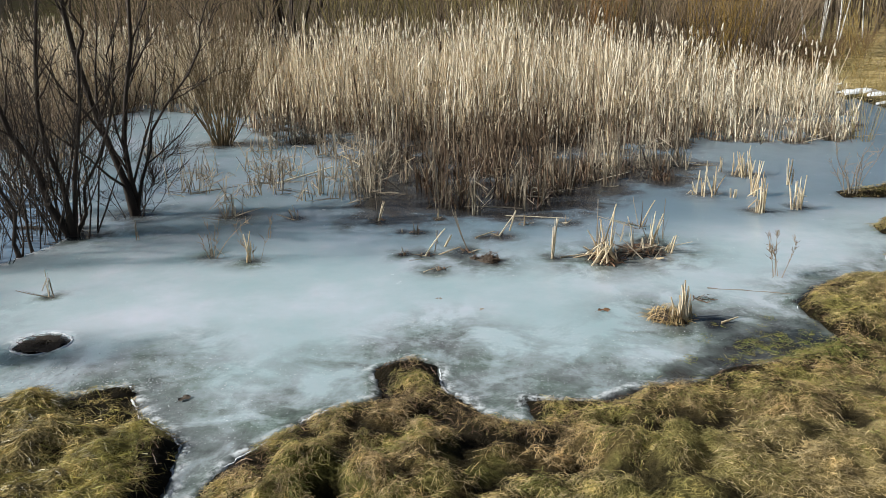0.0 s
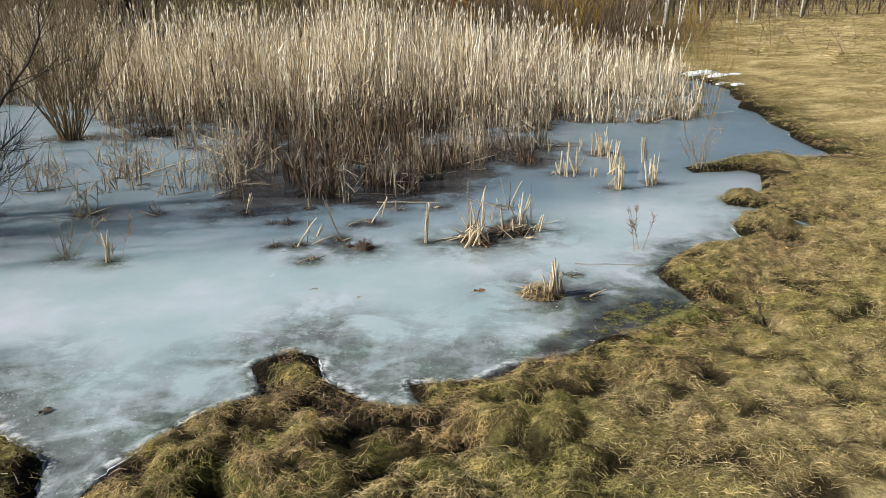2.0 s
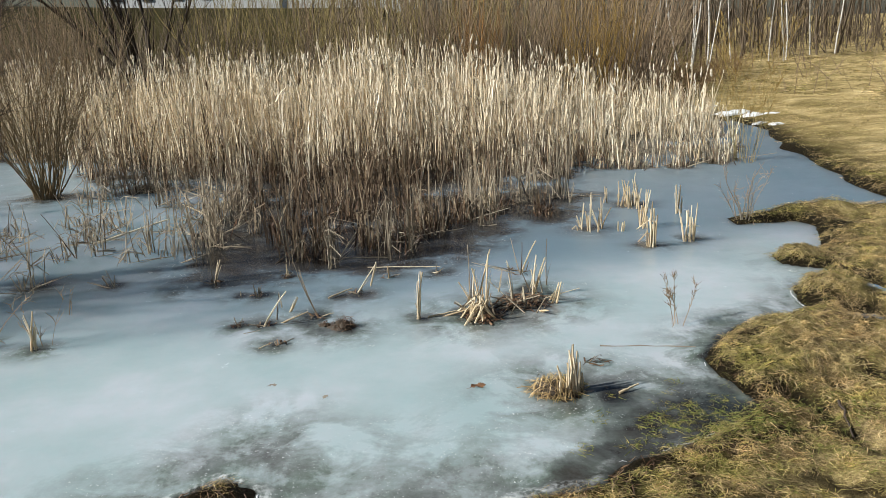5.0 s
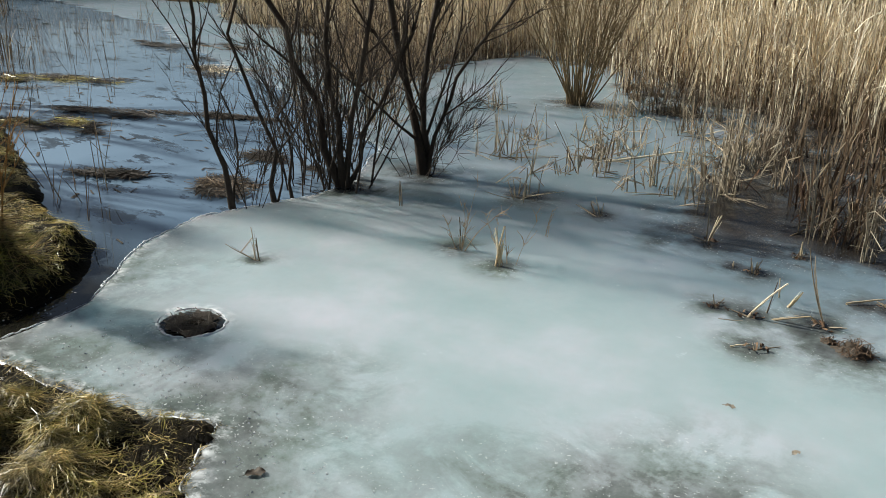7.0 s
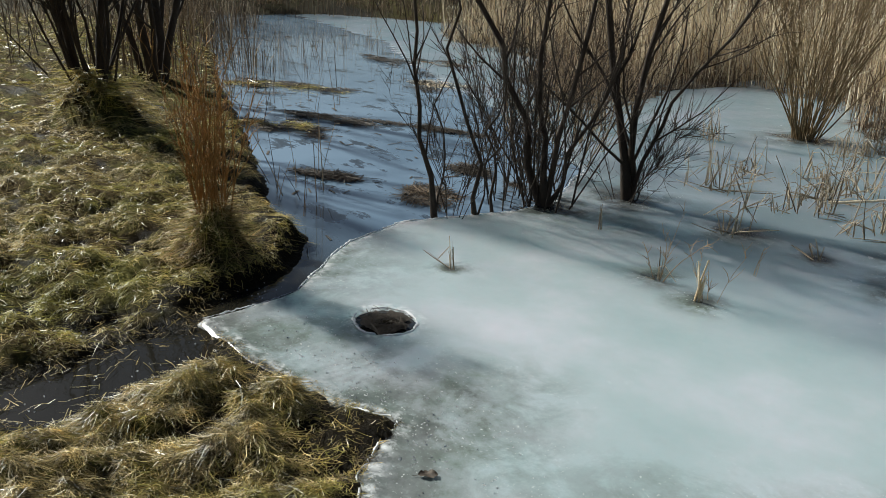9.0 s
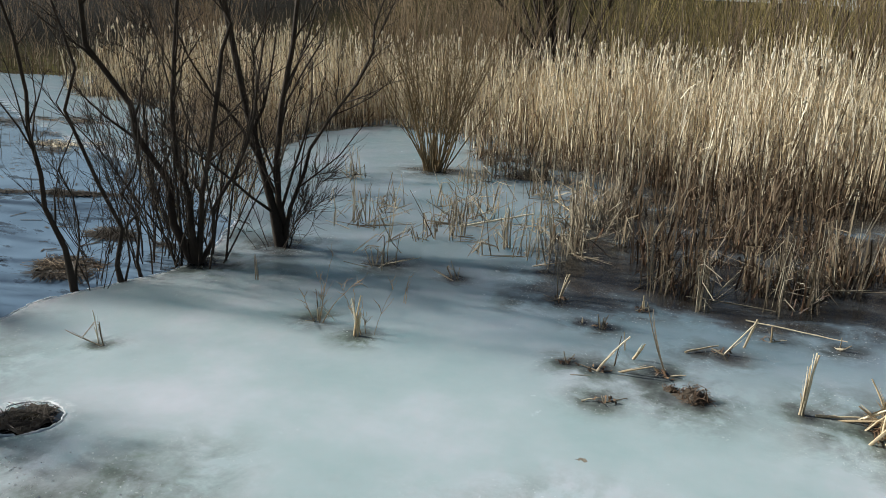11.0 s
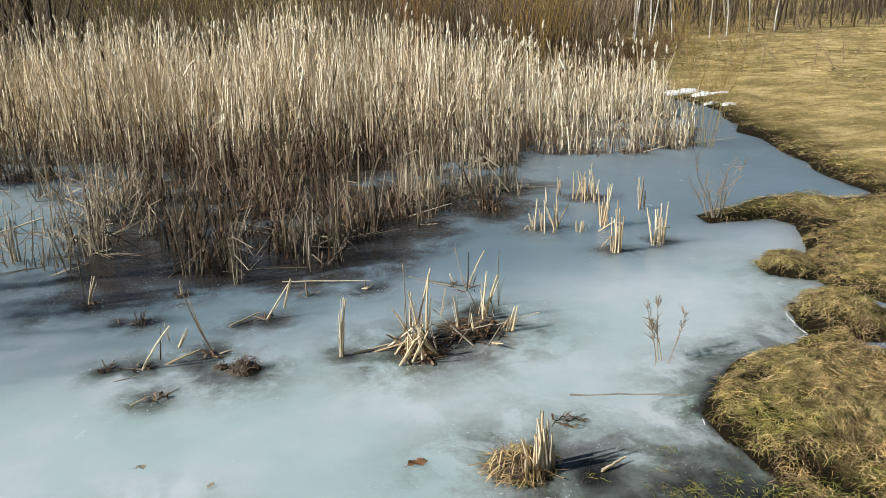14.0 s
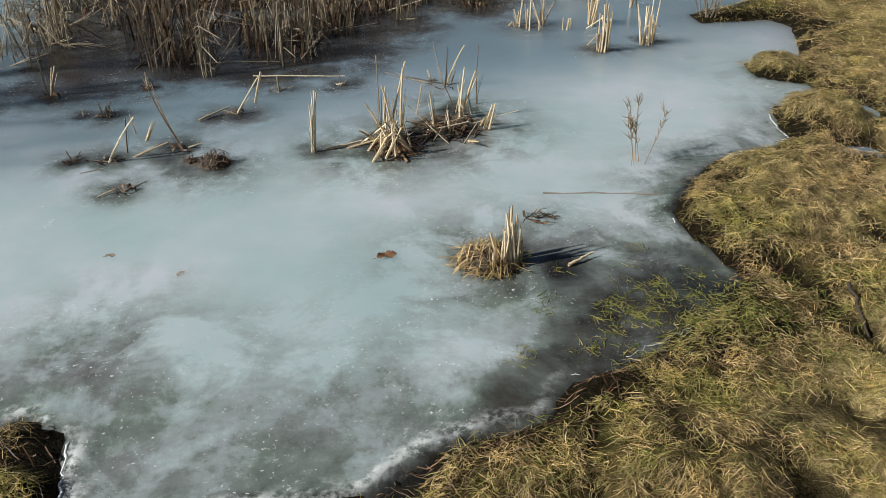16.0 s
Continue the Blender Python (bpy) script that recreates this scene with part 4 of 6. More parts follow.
def reed_bed(name, label, n, poly, low, high):
    xs, ys = np.array(poly).T
    x, y = rng.uniform(xs.min(), xs.max(), n), rng.uniform(ys.min(), ys.max(), n)
    d = outline_distance(poly, x, y)
    # The stalks stand in clumps with icy gaps towards the open edge.
    front = smooth01(-3.6, -1.2, d) * smooth01(14, 12, y)
    tail = smooth01(2.9, 4.6, x) * smooth01(17.5, 15, y)
    front = np.maximum(front, 0.95 * tail)
    keep = (d < 0.05) & ((x > -1.2) | (rng.random(n) < 0.5 + 0.5 * smooth01(0.0, -2.0, d))) & (wave(x, 1.7 * y, 0.85, 2) > -0.42 + 0.3 * front) & (hummock(x, y, 0.5) + 0.06 * rng.normal(0, 1, n) > 0.5 * front) & (rng.random(n) < 1 - 0.45 * front)
    x, y, d, tail = x[keep], y[keep], d[keep], tail[keep]
    inner = smooth01(-0.8, -7.6, np.minimum(d, 9.4 - y)) * (1 - 0.5 * smooth01(-1.0, -2.5, x) * smooth01(-2.2, 0.0, d))
    h = (low + (high - low) * inner) * np.minimum(rng.uniform(0.35, 1.35, len(x)), 1.18) + 0.12 * wave(x, y, 0.6, 1)
    h = h * (1 - 0.47 * smooth01(-0.5, 5.0, x - 0.1 * (y - 12))) * (0.84 + 0.34 * wave(x, y, 1.5, 0, 2) + 0.16 * hummock(x, y, 0.5))
    headed = (rng.random(len(x)) < 0.07 + 0.1 * wave(x, y, 0.9, 3)) & (inner > 0.4)
    h = np.where(headed, np.maximum(h, 0.98 * high * (1 - 0.3 * smooth01(2.5, 6, x))) * rng.uniform(0.84, 1.12, len(x)), h)
    z = np.maximum(ground_height(x, y), -0.02)[:, None]
    p = stalk_paths(x, y, h, 0.14, 4, 0.22, z)
    r = 0.0072 * rng.uniform(0.6, 1.4, len(x))[:, None] * np.array([1.15, 1.0, 0.9, 0.6])
    # This mask gives the front rows the darker cattail colours more often.
    old = (inner + 0.6 * tail < 0.12 + 0.62 * rng.random(len(x))) | (rng.random(len(x)) < 0.12 * smooth01(-3.0, -5.5, x))
    near = y < 12.6
    edgewise = rng.uniform(0, np.pi, len(x))
    flat = np.stack([np.cos(edgewise), np.sin(edgewise), 0 * edgewise], -1)
    for which, mat, words in ((~old, REED, label), (old, DARK_REED, "dark grey-brown cattails along the open edge of the bed")):
        per = 2
        at = np.repeat(np.flatnonzero(which), per)
        m = len(at)
        ribbons = leaf_ribbons(x[at] + rng.normal(0, 0.03, m), y[at] + rng.normal(0, 0.03, m), h[at] * rng.uniform(0.35, 1.1, m), z[at], 0.6, 0.0095, 0.15)
        torn = tatters(p[which], h[which], 1)
        tagged(new(name, mesh_of(name, [tubes(p[which & near], r[which & near]), blades(p[which & ~near], 1.9 * r[which & ~near], flat[which & ~near]), ribbons, torn], mat, False)), words, "cattails", kind="stuff")
    # Dark litter, thickest in front, also puts shade at the foot of the bed.
    low_down = np.concatenate([np.repeat(np.flatnonzero(y < 10.8), 5), np.repeat(np.flatnonzero((y >= 10.8) & (y < 14)), 2), np.flatnonzero(y >= 14)])
    m = len(low_down)
    fallen = leaf_ribbons(x[low_down] + rng.normal(0, 0.06, m), y[low_down] + rng.normal(0, 0.06, m), rng.uniform(0.08, 0.42, m), z[low_down], 0.75, 0.012, 0.6)
    tagged(new("reed_litter", mesh_of("reed_litter", [fallen], LITTER, False)), "sodden red-brown leaf litter, deepening the shade at the cattail foot", "litter", kind="stuff")
    tall = (p[:, -1, 2] > p[:, -2, 2]) & headed
    tips = p[tall, -1]
    brown = rng.random(len(tips)) < 0.12
    hs = tagged(new("seed_heads", mesh_of("seed_heads", [head_paths(tips[~brown], 0.15, 0.018)], FLUFF)), "frayed cream cattail seed heads above the reed bed", "seed heads", kind="stuff")
    hb = tagged(new("seed_heads", mesh_of("seed_heads", [head_paths(tips[brown], 0.17, 0.013)], HEAD)), "dark brown cattail seed heads", "seed heads", kind="stuff")
    return hs, hb


reed_bed("reed_bed", "dense bed of dead tan cattails standing in ice", 31000, REED_BED, 0.44, 1.62)

# ---- trees and shrubs ----
rng = np.random.default_rng(11)


def bough(start, heading, length, radius, k=7, wander=0.16, rise=0.0):
    """One wandering tapered path."""
    pts, d = [np.array(start, float)], unit(np.array(heading, float))
    for _ in range(k - 1):
        d = unit(d + rng.normal(0, wander, 3) + np.array([0, 0, rise]))
        pts.append(pts[-1] + d * length / (k - 1))
    return np.array(pts), radius * np.linspace(1, 0.25, k) ** 0.9


def along(path, radii, f):
    q = f * (len(path) - 1)
    i = min(int(q), len(path) - 2)
    u = q - i
    return path[i] * (1 - u) + path[i + 1] * u, radii[i] * (1 - u) + radii[i + 1] * u, unit(path[i + 1] - path[i])


def side_shoots(path, radii, n, length, spread, first=0.25, thin=0.5, k=5, wander=0.14, rise=0.08):
    out = []
    for f in rng.uniform(first, 0.98, n):
        p, r, d = along(path, radii, f)
        h = unit(d + spread * unit(rng.normal(0, 1, 3)) + np.array([0, 0, 0.15]))
        out.append(bough(p, h, length * rng.uniform(0.5, 1.3) * (1.15 - 0.6 * f), max(r * thin, 0.0026), k, wander, rise))
    return out


def bundle(name, boughs, mat, sides):
    sets = {}
    for path, radii in boughs:
        sets.setdefault(len(path), []).append((path, radii))
    return mesh_of(name, [tubes(np.array([b[0] for b in some]), np.array([b[1] for b in some]), sides) for some in sets.values()], mat)


def woody(name, label, category, where, stems, mat, twig_mat, branches=7, twigs=5, branch_len=0.8, twig_len=0.35, group="", first=0.3, spread=0.75, apart=True):
    """A tree or shrub: every stem is a part, and carries its branches and twigs as parts of its own."""
    top = thing(name, label, category, where, group)
    for path, radii in stems:
        stem = part("stem", bundle("stem", [(path, radii)], mat, 8), top)
        if branches:
            size = float(np.linalg.norm(path[-1] - path[0]))
            arms = side_shoots(path, radii, branches, branch_len * size / 2.5, spread, first)
            if apart:
                for arm in arms:
                    part("branch", bundle("branch", [arm], mat, 5), stem)
            fine = [s for arm in arms for s in side_shoots(*arm, twigs, twig_len, 0.8, 0.15, 0.55, 5)] + ([] if apart else arms)
            fine += side_shoots(path, radii, twigs, twig_len * 1.3, 0.7, 0.4, 0.3, 5)
            tagged(part("twig_spray", bundle("twig_spray", fine, twig_mat, 3), stem), kind="stuff")
    return top


ACROSS = np.array([0.89, 0.457, 0.0])
DEEP = np.array([-0.457, 0.89, 0.0])


def drawn(points, radius, top=3.2, bow=0.12):
    """A stem through a few (aside, up) places, carried on to its top."""
    pts = [np.array([0, 0, -0.05])] + [ACROSS * a + DEEP * (bow * rng.normal(0, 0.4) + 0.0) + np.array([0, 0, u]) for a, u in points]
    d = unit(pts[-1] - pts[-2])
    while pts[-1][2] < top:
        d = unit(d + rng.normal(0, 0.1, 3) + np.array([0, 0, 0.08]))
        pts.append(pts[-1] + d * 0.35)
    pts = np.array(pts)
    s = np.linspace(0, 1, len(pts))
    q = np.linspace(0, 1, 12)
    path = np.stack([np.interp(q, s, pts[:, c]) for c in range(3)], -1)
    path[1:] += rng.normal(0, 0.04, (11, 3)) * np.array([1, 1, 0.4])
    return path, radius * (np.linspace(1, 0.14, 12) + 0.5 * np.exp(-q * 22))


def fan(n, height, radius, lean, foot=0.1, wander=0.05, rise=0.03, k=8, lift=0.0):
    stems = []
    for _ in range(n):
        a, l = rng.uniform(0, 2 * np.pi), lean * math.sqrt(rng.random())
        f = foot * math.sqrt(rng.random())
        stems.append(bough((f * math.cos(a), f * math.sin(a), -0.04 + lift), (l * math.cos(a), l * math.sin(a), 1), height * rng.uniform(0.6, 1.1), radius * rng.uniform(0.5, 1.2), k, wander, rise))
    return stems


woody("alder_tree", "bare dark alder with two forking trunks standing in ice", "tree", (-3.73, 7.96, 0), [
    drawn([(-0.08, 0.5), (-0.2, 0.92), (-0.31, 1.66), (-0.38, 2.1)], 0.040, 3.6),
    drawn([(0.03, 0.12), (-0.05, 0.5), (-0.03, 0.96), (0.08, 1.5), (0.22, 2.1)], 0.035, 3.6),
    drawn([(0.07, 0.15), (0.18, 0.64), (0.29, 0.96), (0.62, 1.33), (0.8, 1.75)], 0.022, 2.6),
    drawn([(0.1, 0.12), (0.2, 0.3), (0.32, 0.5)], 0.008, 0.75)], BARK, BARK, 16, 12, 0.75, 0.42, "bare trees in the ice", 0.12)
woody("alder_tree", "bare multi-stemmed dark alder at the ice edge", "tree", (-3.98, 7.14, 0), [
    drawn([(-0.15, 0.37), (-0.31, 0.77), (-0.44, 1.17), (-0.6, 1.47), (-0.72, 2.05)], 0.036, 3.4),
    drawn([(0.0, 0.45), (-0.08, 0.8), (-0.05, 1.3), (-0.1, 2.0)], 0.03, 3.3),
    drawn([(0.12, 0.5), (0.2, 1.0), (0.3, 1.7)], 0.026, 3.0),
    drawn([(0.2, 0.45), (0.42, 0.9), (0.55, 1.5)], 0.018, 2.4)] + fan(13, 2.4, 0.0095, 0.34, 0.24, 0.15, 0.05), BARK, BARK, 7, 7, 0.5, 0.33, "bare trees in the ice", 0.15)
woody("alder_sapling", "thin bare dark alder sapling in open water", "tree", (-4.26, 6.14, -0.02), [
    drawn([(-0.08, 0.55), (-0.14, 0.95), (-0.2, 1.4), (-0.26, 2.0)], 0.022, 3.0), drawn([(0.05, 0.4), (0.02, 0.8), (0.06, 1.4)], 0.009, 2.0)], BARK, BARK, 9, 4, 0.6, 0.35, "bare trees in the ice", 0.12)
woody("alder_sapling", "thin crooked bare alder sapling in open water", "tree", (-4.1, 6.45, -0.02), [
    drawn([(-0.02, 0.2), (-0.13, 0.72), (-0.2, 1.1), (-0.25, 1.5), (-0.33, 2.0)], 0.02, 2.9), drawn([(0.06, 0.5), (0.14, 1.0)], 0.008, 1.7)], BARK, BARK, 8, 4, 0.6, 0.3, "bare trees in the ice", 0.15)
woody("alder_sapling", "short bare alder shoot in open water", "tree", (-4.12, 6.66, -0.02), [drawn([(-0.03, 0.5), (0.0, 0.9)], 0.013, 1.5)], BARK, BARK, 5, 3, 0.5, 0.25, "bare trees in the ice", 0.2)
woody("willow_bush", "fan-shaped bare brown willow bush standing in ice", "bush", (-4.37, 12.15, 0), fan(60, 2.8, 0.010, 0.42, 0.16, 0.12, 0.03), WILLOW, WILLOW, 5, 3, 0.6, 0.32, "", 0.25, 0.5, False)
woody("alder_thicket", "thin bare shoots crowding the water's edge", "bush", (-4.35, 6.95, -0.02), fan(16, 1.9, 0.007, 0.45, 0.3), BARK, BARK, 6, 4, 0.6, 0.28, "bare trees in the ice", 0.12, 0.8, False)
woody("alder_thicket", "thin bare shoots behind the dark alder", "bush", (-4.6, 7.7, -0.02), fan(16, 1.7, 0.007, 0.5, 0.35), BARK, BARK, 6, 4, 0.6, 0.28, "bare trees in the ice", 0.12, 0.8, False)
for x, y, n, h in ((-3.75, 7.9, 6, 1.1), (-4.1, 7.2, 16, 1.6), (-4.25, 6.3, 8, 1.2), (-4.9, 6.9, 10, 1.4)):
    woody("alder_shoots", "fine dark shoots springing up round an alder foot", "bush", (x, y, -0.02), fan(n, h, 0.0045, 0.7, 0.15, 0.12), BARK, BARK, 4, 3, 0.6, 0.22, "bare trees in the ice", 0.15, 0.8, False)
for x, y, n, h in ((-5.6, 9.2, 26, 1.5), (-6.3, 10.6, 30, 1.8), (-5.2, 8.3, 18, 1.3)):
    woody("willow_thicket", "brown bare shoots standing thick in the ice", "bush", (x, y, -0.02), fan(n, h, 0.007, 0.45, 0.5, 0.08), WILLOW, TWIG, 5, 4, 0.6, 0.28, "brown shoots in the ice", 0.15, 0.7, False)
woody("yellow_willow", "slender yellow willow shoots at the pond edge", "bush", (5.86, 13.1, 0), fan(24, 2.3, 0.0036, 0.2, 0.18, 0.08), OLIVE, YELLOW, 5, 3, 0.5, 0.3, "", 0.35, 0.45, False)
woody("red_willow", "orange-red willow shoots on a grassy tussock", "bush", (-4.1, 4.18, float(ground_height(np.array([-4.1]), np.array([4.18]))[0]) - 0.03), fan(62, 1.2, 0.005, 0.2, 0.1, 0.08, 0.03), RED, RED, 3, 2, 0.45, 0.2, "", 0.3, 0.45, False)


def on_ground(x, y, dz=0.0):
    return (x, y, float(ground_height(np.array([float(x)]), np.array([float(y)]))[0]) + dz)


woody("bank_willow", "large bare dark willow on the wet bank", "tree", on_ground(-8.9, 4.75), fan(16, 3.4, 0.024, 0.5, 0.3, 0.1) + fan(2, 3.6, 0.065, 0.2, 0.2, 0.06), BARK, BARK, 9, 6, 0.7, 0.4, "willows on the bank", 0.2)
woody("bank_willow", "large bare dark willow farther along the bank", "tree", on_ground(-11.4, 6.2), fan(8, 4.2, 0.075, 0.3, 0.4, 0.09), BARK, BARK, 8, 6, 0.7, 0.4, "willows on the bank", 0.2)
woody("spit_shrub", "small bare twiggy shrub on a grassy spit", "bush", (4.4, 9.46, 0.02), fan(9, 0.75, 0.008, 0.7, 0.08, 0.12), GREY, TWIG, 3, 2, 0.5, 0.15, "", 0.3)
woody("dry_sapling", "thin dead weed stems frozen into the ice", "sapling", (2.72, 6.48, 0.0), fan(5, 0.44, 0.0032, 0.3, 0.05, 0.06), TWIG, TWIG, 6, 3, 0.35, 0.06, "", 0.45)

# ---- stalks frozen into the ice ----


def stalk_mesh(name, height, bent, mat, sheath=3, radius=0.0048):
    """A broken cattail: a pithy stem wrapped in a few torn leaf sheaths."""
    k = 6
    s = np.linspace(0, 1, k)
    bow = rng.normal(0, 0.05, 2)
    p = np.stack([bow[0] * s**2 * height, bow[1] * s**2 * height, s * height - 0.03], -1)
    if bent:
        a, l = rng.uniform(0, 2 * np.pi), height * rng.uniform(0.3, 0.6)
        p[-2] = p[-3] + np.array([math.cos(a), math.sin(a), 0.4]) * l * 0.25
        p[-1] = p[-2] + np.array([math.cos(a), math.sin(a), rng.uniform(-1.3, -0.3)]) * l * 0.75
    chunks = [tubes(p[None], (radius * np.linspace(1.25, 0.75, k))[None], 5)]
    for _ in range(sheath):
        a = rng.uniform(0, 2 * np.pi)
        f = rng.uniform(0.45, 1.05)
        q = p.copy() * np.array([1, 1, f])
        q[:, :2] += np.outer(s**1.5, [math.cos(a), math.sin(a)]) * height * rng.uniform(0.005, 0.07) + np.array([math.cos(a), math.sin(a)]) * radius * 1.2
        side = np.array([[-math.sin(a), math.cos(a), 0]])
        chunks.append(blades(q[None], ((0.0085 if radius > 0.005 else 0.0062) * rng.uniform(0.6, 1.2) * np.array([1, 1, 1, 0.9, 0.7, 0.25]))[None], side))
    return mesh_of(name, chunks, mat)


SIZES = (0.12, 0.22, 0.34, 0.46, 0.62, 0.8)
LIBRARY = {(key, h, bent): [stalk_mesh("stalk", h, bent, mat, 2 if key == "tan" else 2 + i % 2, 0.0036 if key == "tan" else 0.0062) for i in range(4)] for key, mat in (("tan", GREYED), ("pale", PALE)) for h in SIZES for bent in (False, True)}


def stalk_into(parent, key, x, y, h, lean=0.1, way=None, bent=False):
    size = min(SIZES, key=lambda v: abs(v - h))
    me = LIBRARY[key, size, bent][rng.integers(4)]
    a = rng.uniform(0, 360) if way is None else way
    m = pose(x, y, 0, 0, 0, a) @ pose(0, 0, 0, 0, math.degrees(lean), 0) @ pose(0, 0, 0, 0, 0, rng.uniform(0, 360))
    k = rng.uniform(0.9, 1.15)
    return part("stalk", me, parent, "", m @ Matrix.Diagonal((k, k, k * h / size, 1)))


def clump(label, x, y, n, low, high, spread, key="tan", lean=0.14, bent=0.3, group="cattail clumps in the ice", lying=0, name="cattail_clump", straw=0, way=None, z=0.0):
    top = thing(name, label, "cattails", (x, y, z), group)
    for _ in range(n):
        a, r = rng.uniform(0, 2 * np.pi), spread * math.sqrt(rng.random())
        stalk_into(top, key, r * math.cos(a), r * math.sin(a), rng.uniform(low, high), abs(rng.normal(0, lean)), way if way is None else way + rng.normal(0, 15), rng.random() < (0.25 * bent if key == "pale" else bent))
    for _ in range(lying):
        a, r = rng.uniform(0, 2 * np.pi), spread * rng.random()
        stalk_into(top, key, r * math.cos(a), r * math.sin(a), rng.uniform(low, high), rng.uniform(1.2, 1.5), None, False)
    if straw:
        tagged(part("straw", straw_heap(straw, spread * 1.3, 0.03, LITTER), top, "sodden dark leaves at the foot"), kind="stuff")
    return top


def straw_heap(n, reach, height, mat, width=0.009):
    """Loose flat leaves lying across one another."""
    a, r = rng.uniform(0, 2 * np.pi, n), reach * np.sqrt(rng.random(n))
    ln, w = np.minimum(rng.uniform(0.4, 1.3, n) * reach * 0.9, 0.3), rng.uniform(0, 2 * np.pi, n)
    s = np.linspace(-0.5, 0.5, 5)
    cx, cy = r * np.cos(a), r * np.sin(a)
    p = np.stack([cx[:, None] + np.cos(w)[:, None] * ln[:, None] * s, cy[:, None] + np.sin(w)[:, None] * ln[:, None] * s,
                  (height * (1 - (r / reach) ** 2) * rng.random(n))[:, None] * (1.2 - 3.4 * s**2) + rng.uniform(0.003, 0.02, (n, 5))], -1)
    side = np.stack([-np.sin(w), np.cos(w), rng.normal(0, 0.4, n)], -1)
    return mesh_of("straw", [blades(p, width * rng.uniform(0.5, 1.4, (n, 1)) * np.ones(5), side)], mat, False)


def tussock(label, x, y, reach, height, n, mat, name="grass_tussock"):
    top = thing(name, label, "tussock", (x, y, 0))
    a = np.linspace(0, 2 * np.pi, 25)[:-1]
    rings = [(np.stack([np.cos(a), np.sin(a), 0 * a], -1) * reach * f * (1 + 0.2 * rng.normal(0, 1, (24, 1))) + [0, 0, height * h]) for f, h in ((0.95, -0.3), (0.8, 0.15), (0.6, 0.5), (0.3, 0.75), (0.02, 0.8))]
    v = np.concatenate(rings)
    i = np.arange(4)[:, None] * 24 + np.arange(24)
    j = np.arange(4)[:, None] * 24 + (np.arange(24) + 1) % 24
    part("sod", mesh_of("sod", [(v, np.stack([i, j, j + 24, i + 24], -1).reshape(-1, 4))], DEBRIS), top, "wet black root mass")
    tagged(part("thatch", straw_heap(n, reach, height * 1.5, mat, 0.0032), top, "matted dead grass"), kind="stuff")
    return top


# Right-hand tussock with its upright stalks.
t1 = tussock("sodden straw tussock with upright broken stalks", 1.66, 5.52, 0.16, 0.06, 280, STRAW)
for dx, dy, h, l in ((0.09, -0.06, 0.34, 0.03), (0.11, -0.04, 0.3, 0.05), (0.07, -0.08, 0.25, 0.06), (0.13, -0.05, 0.22, 0.12), (0.05, -0.03, 0.2, 0.2), (0.1, 0.0, 0.26, 0.08), (0.16, -0.01, 0.14, 0.1), (0.02, -0.07, 0.15, 0.25), (0.13, 0.01, 0.2, 0.1),
                     (0.085, -0.05, 0.31, 0.04), (0.1, -0.07, 0.28, 0.07), (0.12, -0.06, 0.25, 0.05), (0.06, -0.05, 0.24, 0.1), (0.09, -0.02, 0.22, 0.12), (0.14, -0.03, 0.17, 0.15), (0.075, -0.06, 0.18, 0.05)):
    stalk_into(t1, "pale", dx, dy, h, l)
clump("flat wisps of sodden straw beside the tussock", 2.0, 5.9, 0, 0.06, 0.12, 0.07, "tan", 0.1, 0.0, "", 4, "cattail_stubs", 12)
# The large splayed clump and its neighbours. Each stalk: aside, back, length, lean, heading, kind.


def sticks(top, rows):
    for dx, dy, length, lean, way, key in rows:
        stalk_into(top, key, dx, dy, max(length, 0.05), lean, way + rng.normal(0, 12), False)
    return top


big = sticks(clump("splayed tangle of bleached broken cattail stalks in ice", 1.32, 6.82, 0, 0.25, 0.5, 0.12, "pale", 0.13, 0.2, "", 0, "cattail_clump", 90), [
    (-0.08, 0.11, 0.53, 0.01, 177, "tan"), (0.04, 0.1, 0.44, 0.01, 175, "pale"), (-0.03, 0.18, 0.47, 0.22, -4, "pale"), (-0.05, 0.18, 0.3, 0.41, 176, "pale"), (-0.04, 0.27, 0.34, 0.09, 176, "pale"),
    (0.0, 0.17, 0.35, 0.09, 176, "pale"), (-0.28, 0.05, 0.34, 1.3, -1, "pale"), (-0.14, -0.16, 0.23, 0.49, -3, "pale"), (0.0, -0.12, 0.21, 0.26, 175, "pale"), (0.08, 0.01, 0.2, 0.53, 175, "pale"),
    (-0.07, 0.08, 0.18, 0.91, 177, "pale"), (-0.06, -0.12, 0.22, 0.45, -4, "pale"), (0.33, 0.06, 0.42, 0.95, 172, "tan"), (-0.19, 0.12, 0.22, 0.87, -2, "pale"), (-0.16, 0.0, 0.2, 0.67, -2, "pale"),
    (0.06, 0.16, 0.14, 0.99, -5, "tan"), (-0.01, 0.09, 0.27, 0.18, -4, "pale"), (0.06, 0.26, 0.12, 0.28, -5, "tan")])
for _ in range(18):
    a, far = rng.uniform(0, 2 * math.pi), rng.uniform(0.06, 0.15)
    stalk_into(big, "pale" if rng.random() < 0.65 else "tan", far * math.cos(a) - 0.02, far * math.sin(a) + 0.03, rng.uniform(0.16, 0.28), rng.uniform(0.45, 0.85), math.degrees(a) + 180 + rng.normal(0, 25), False)
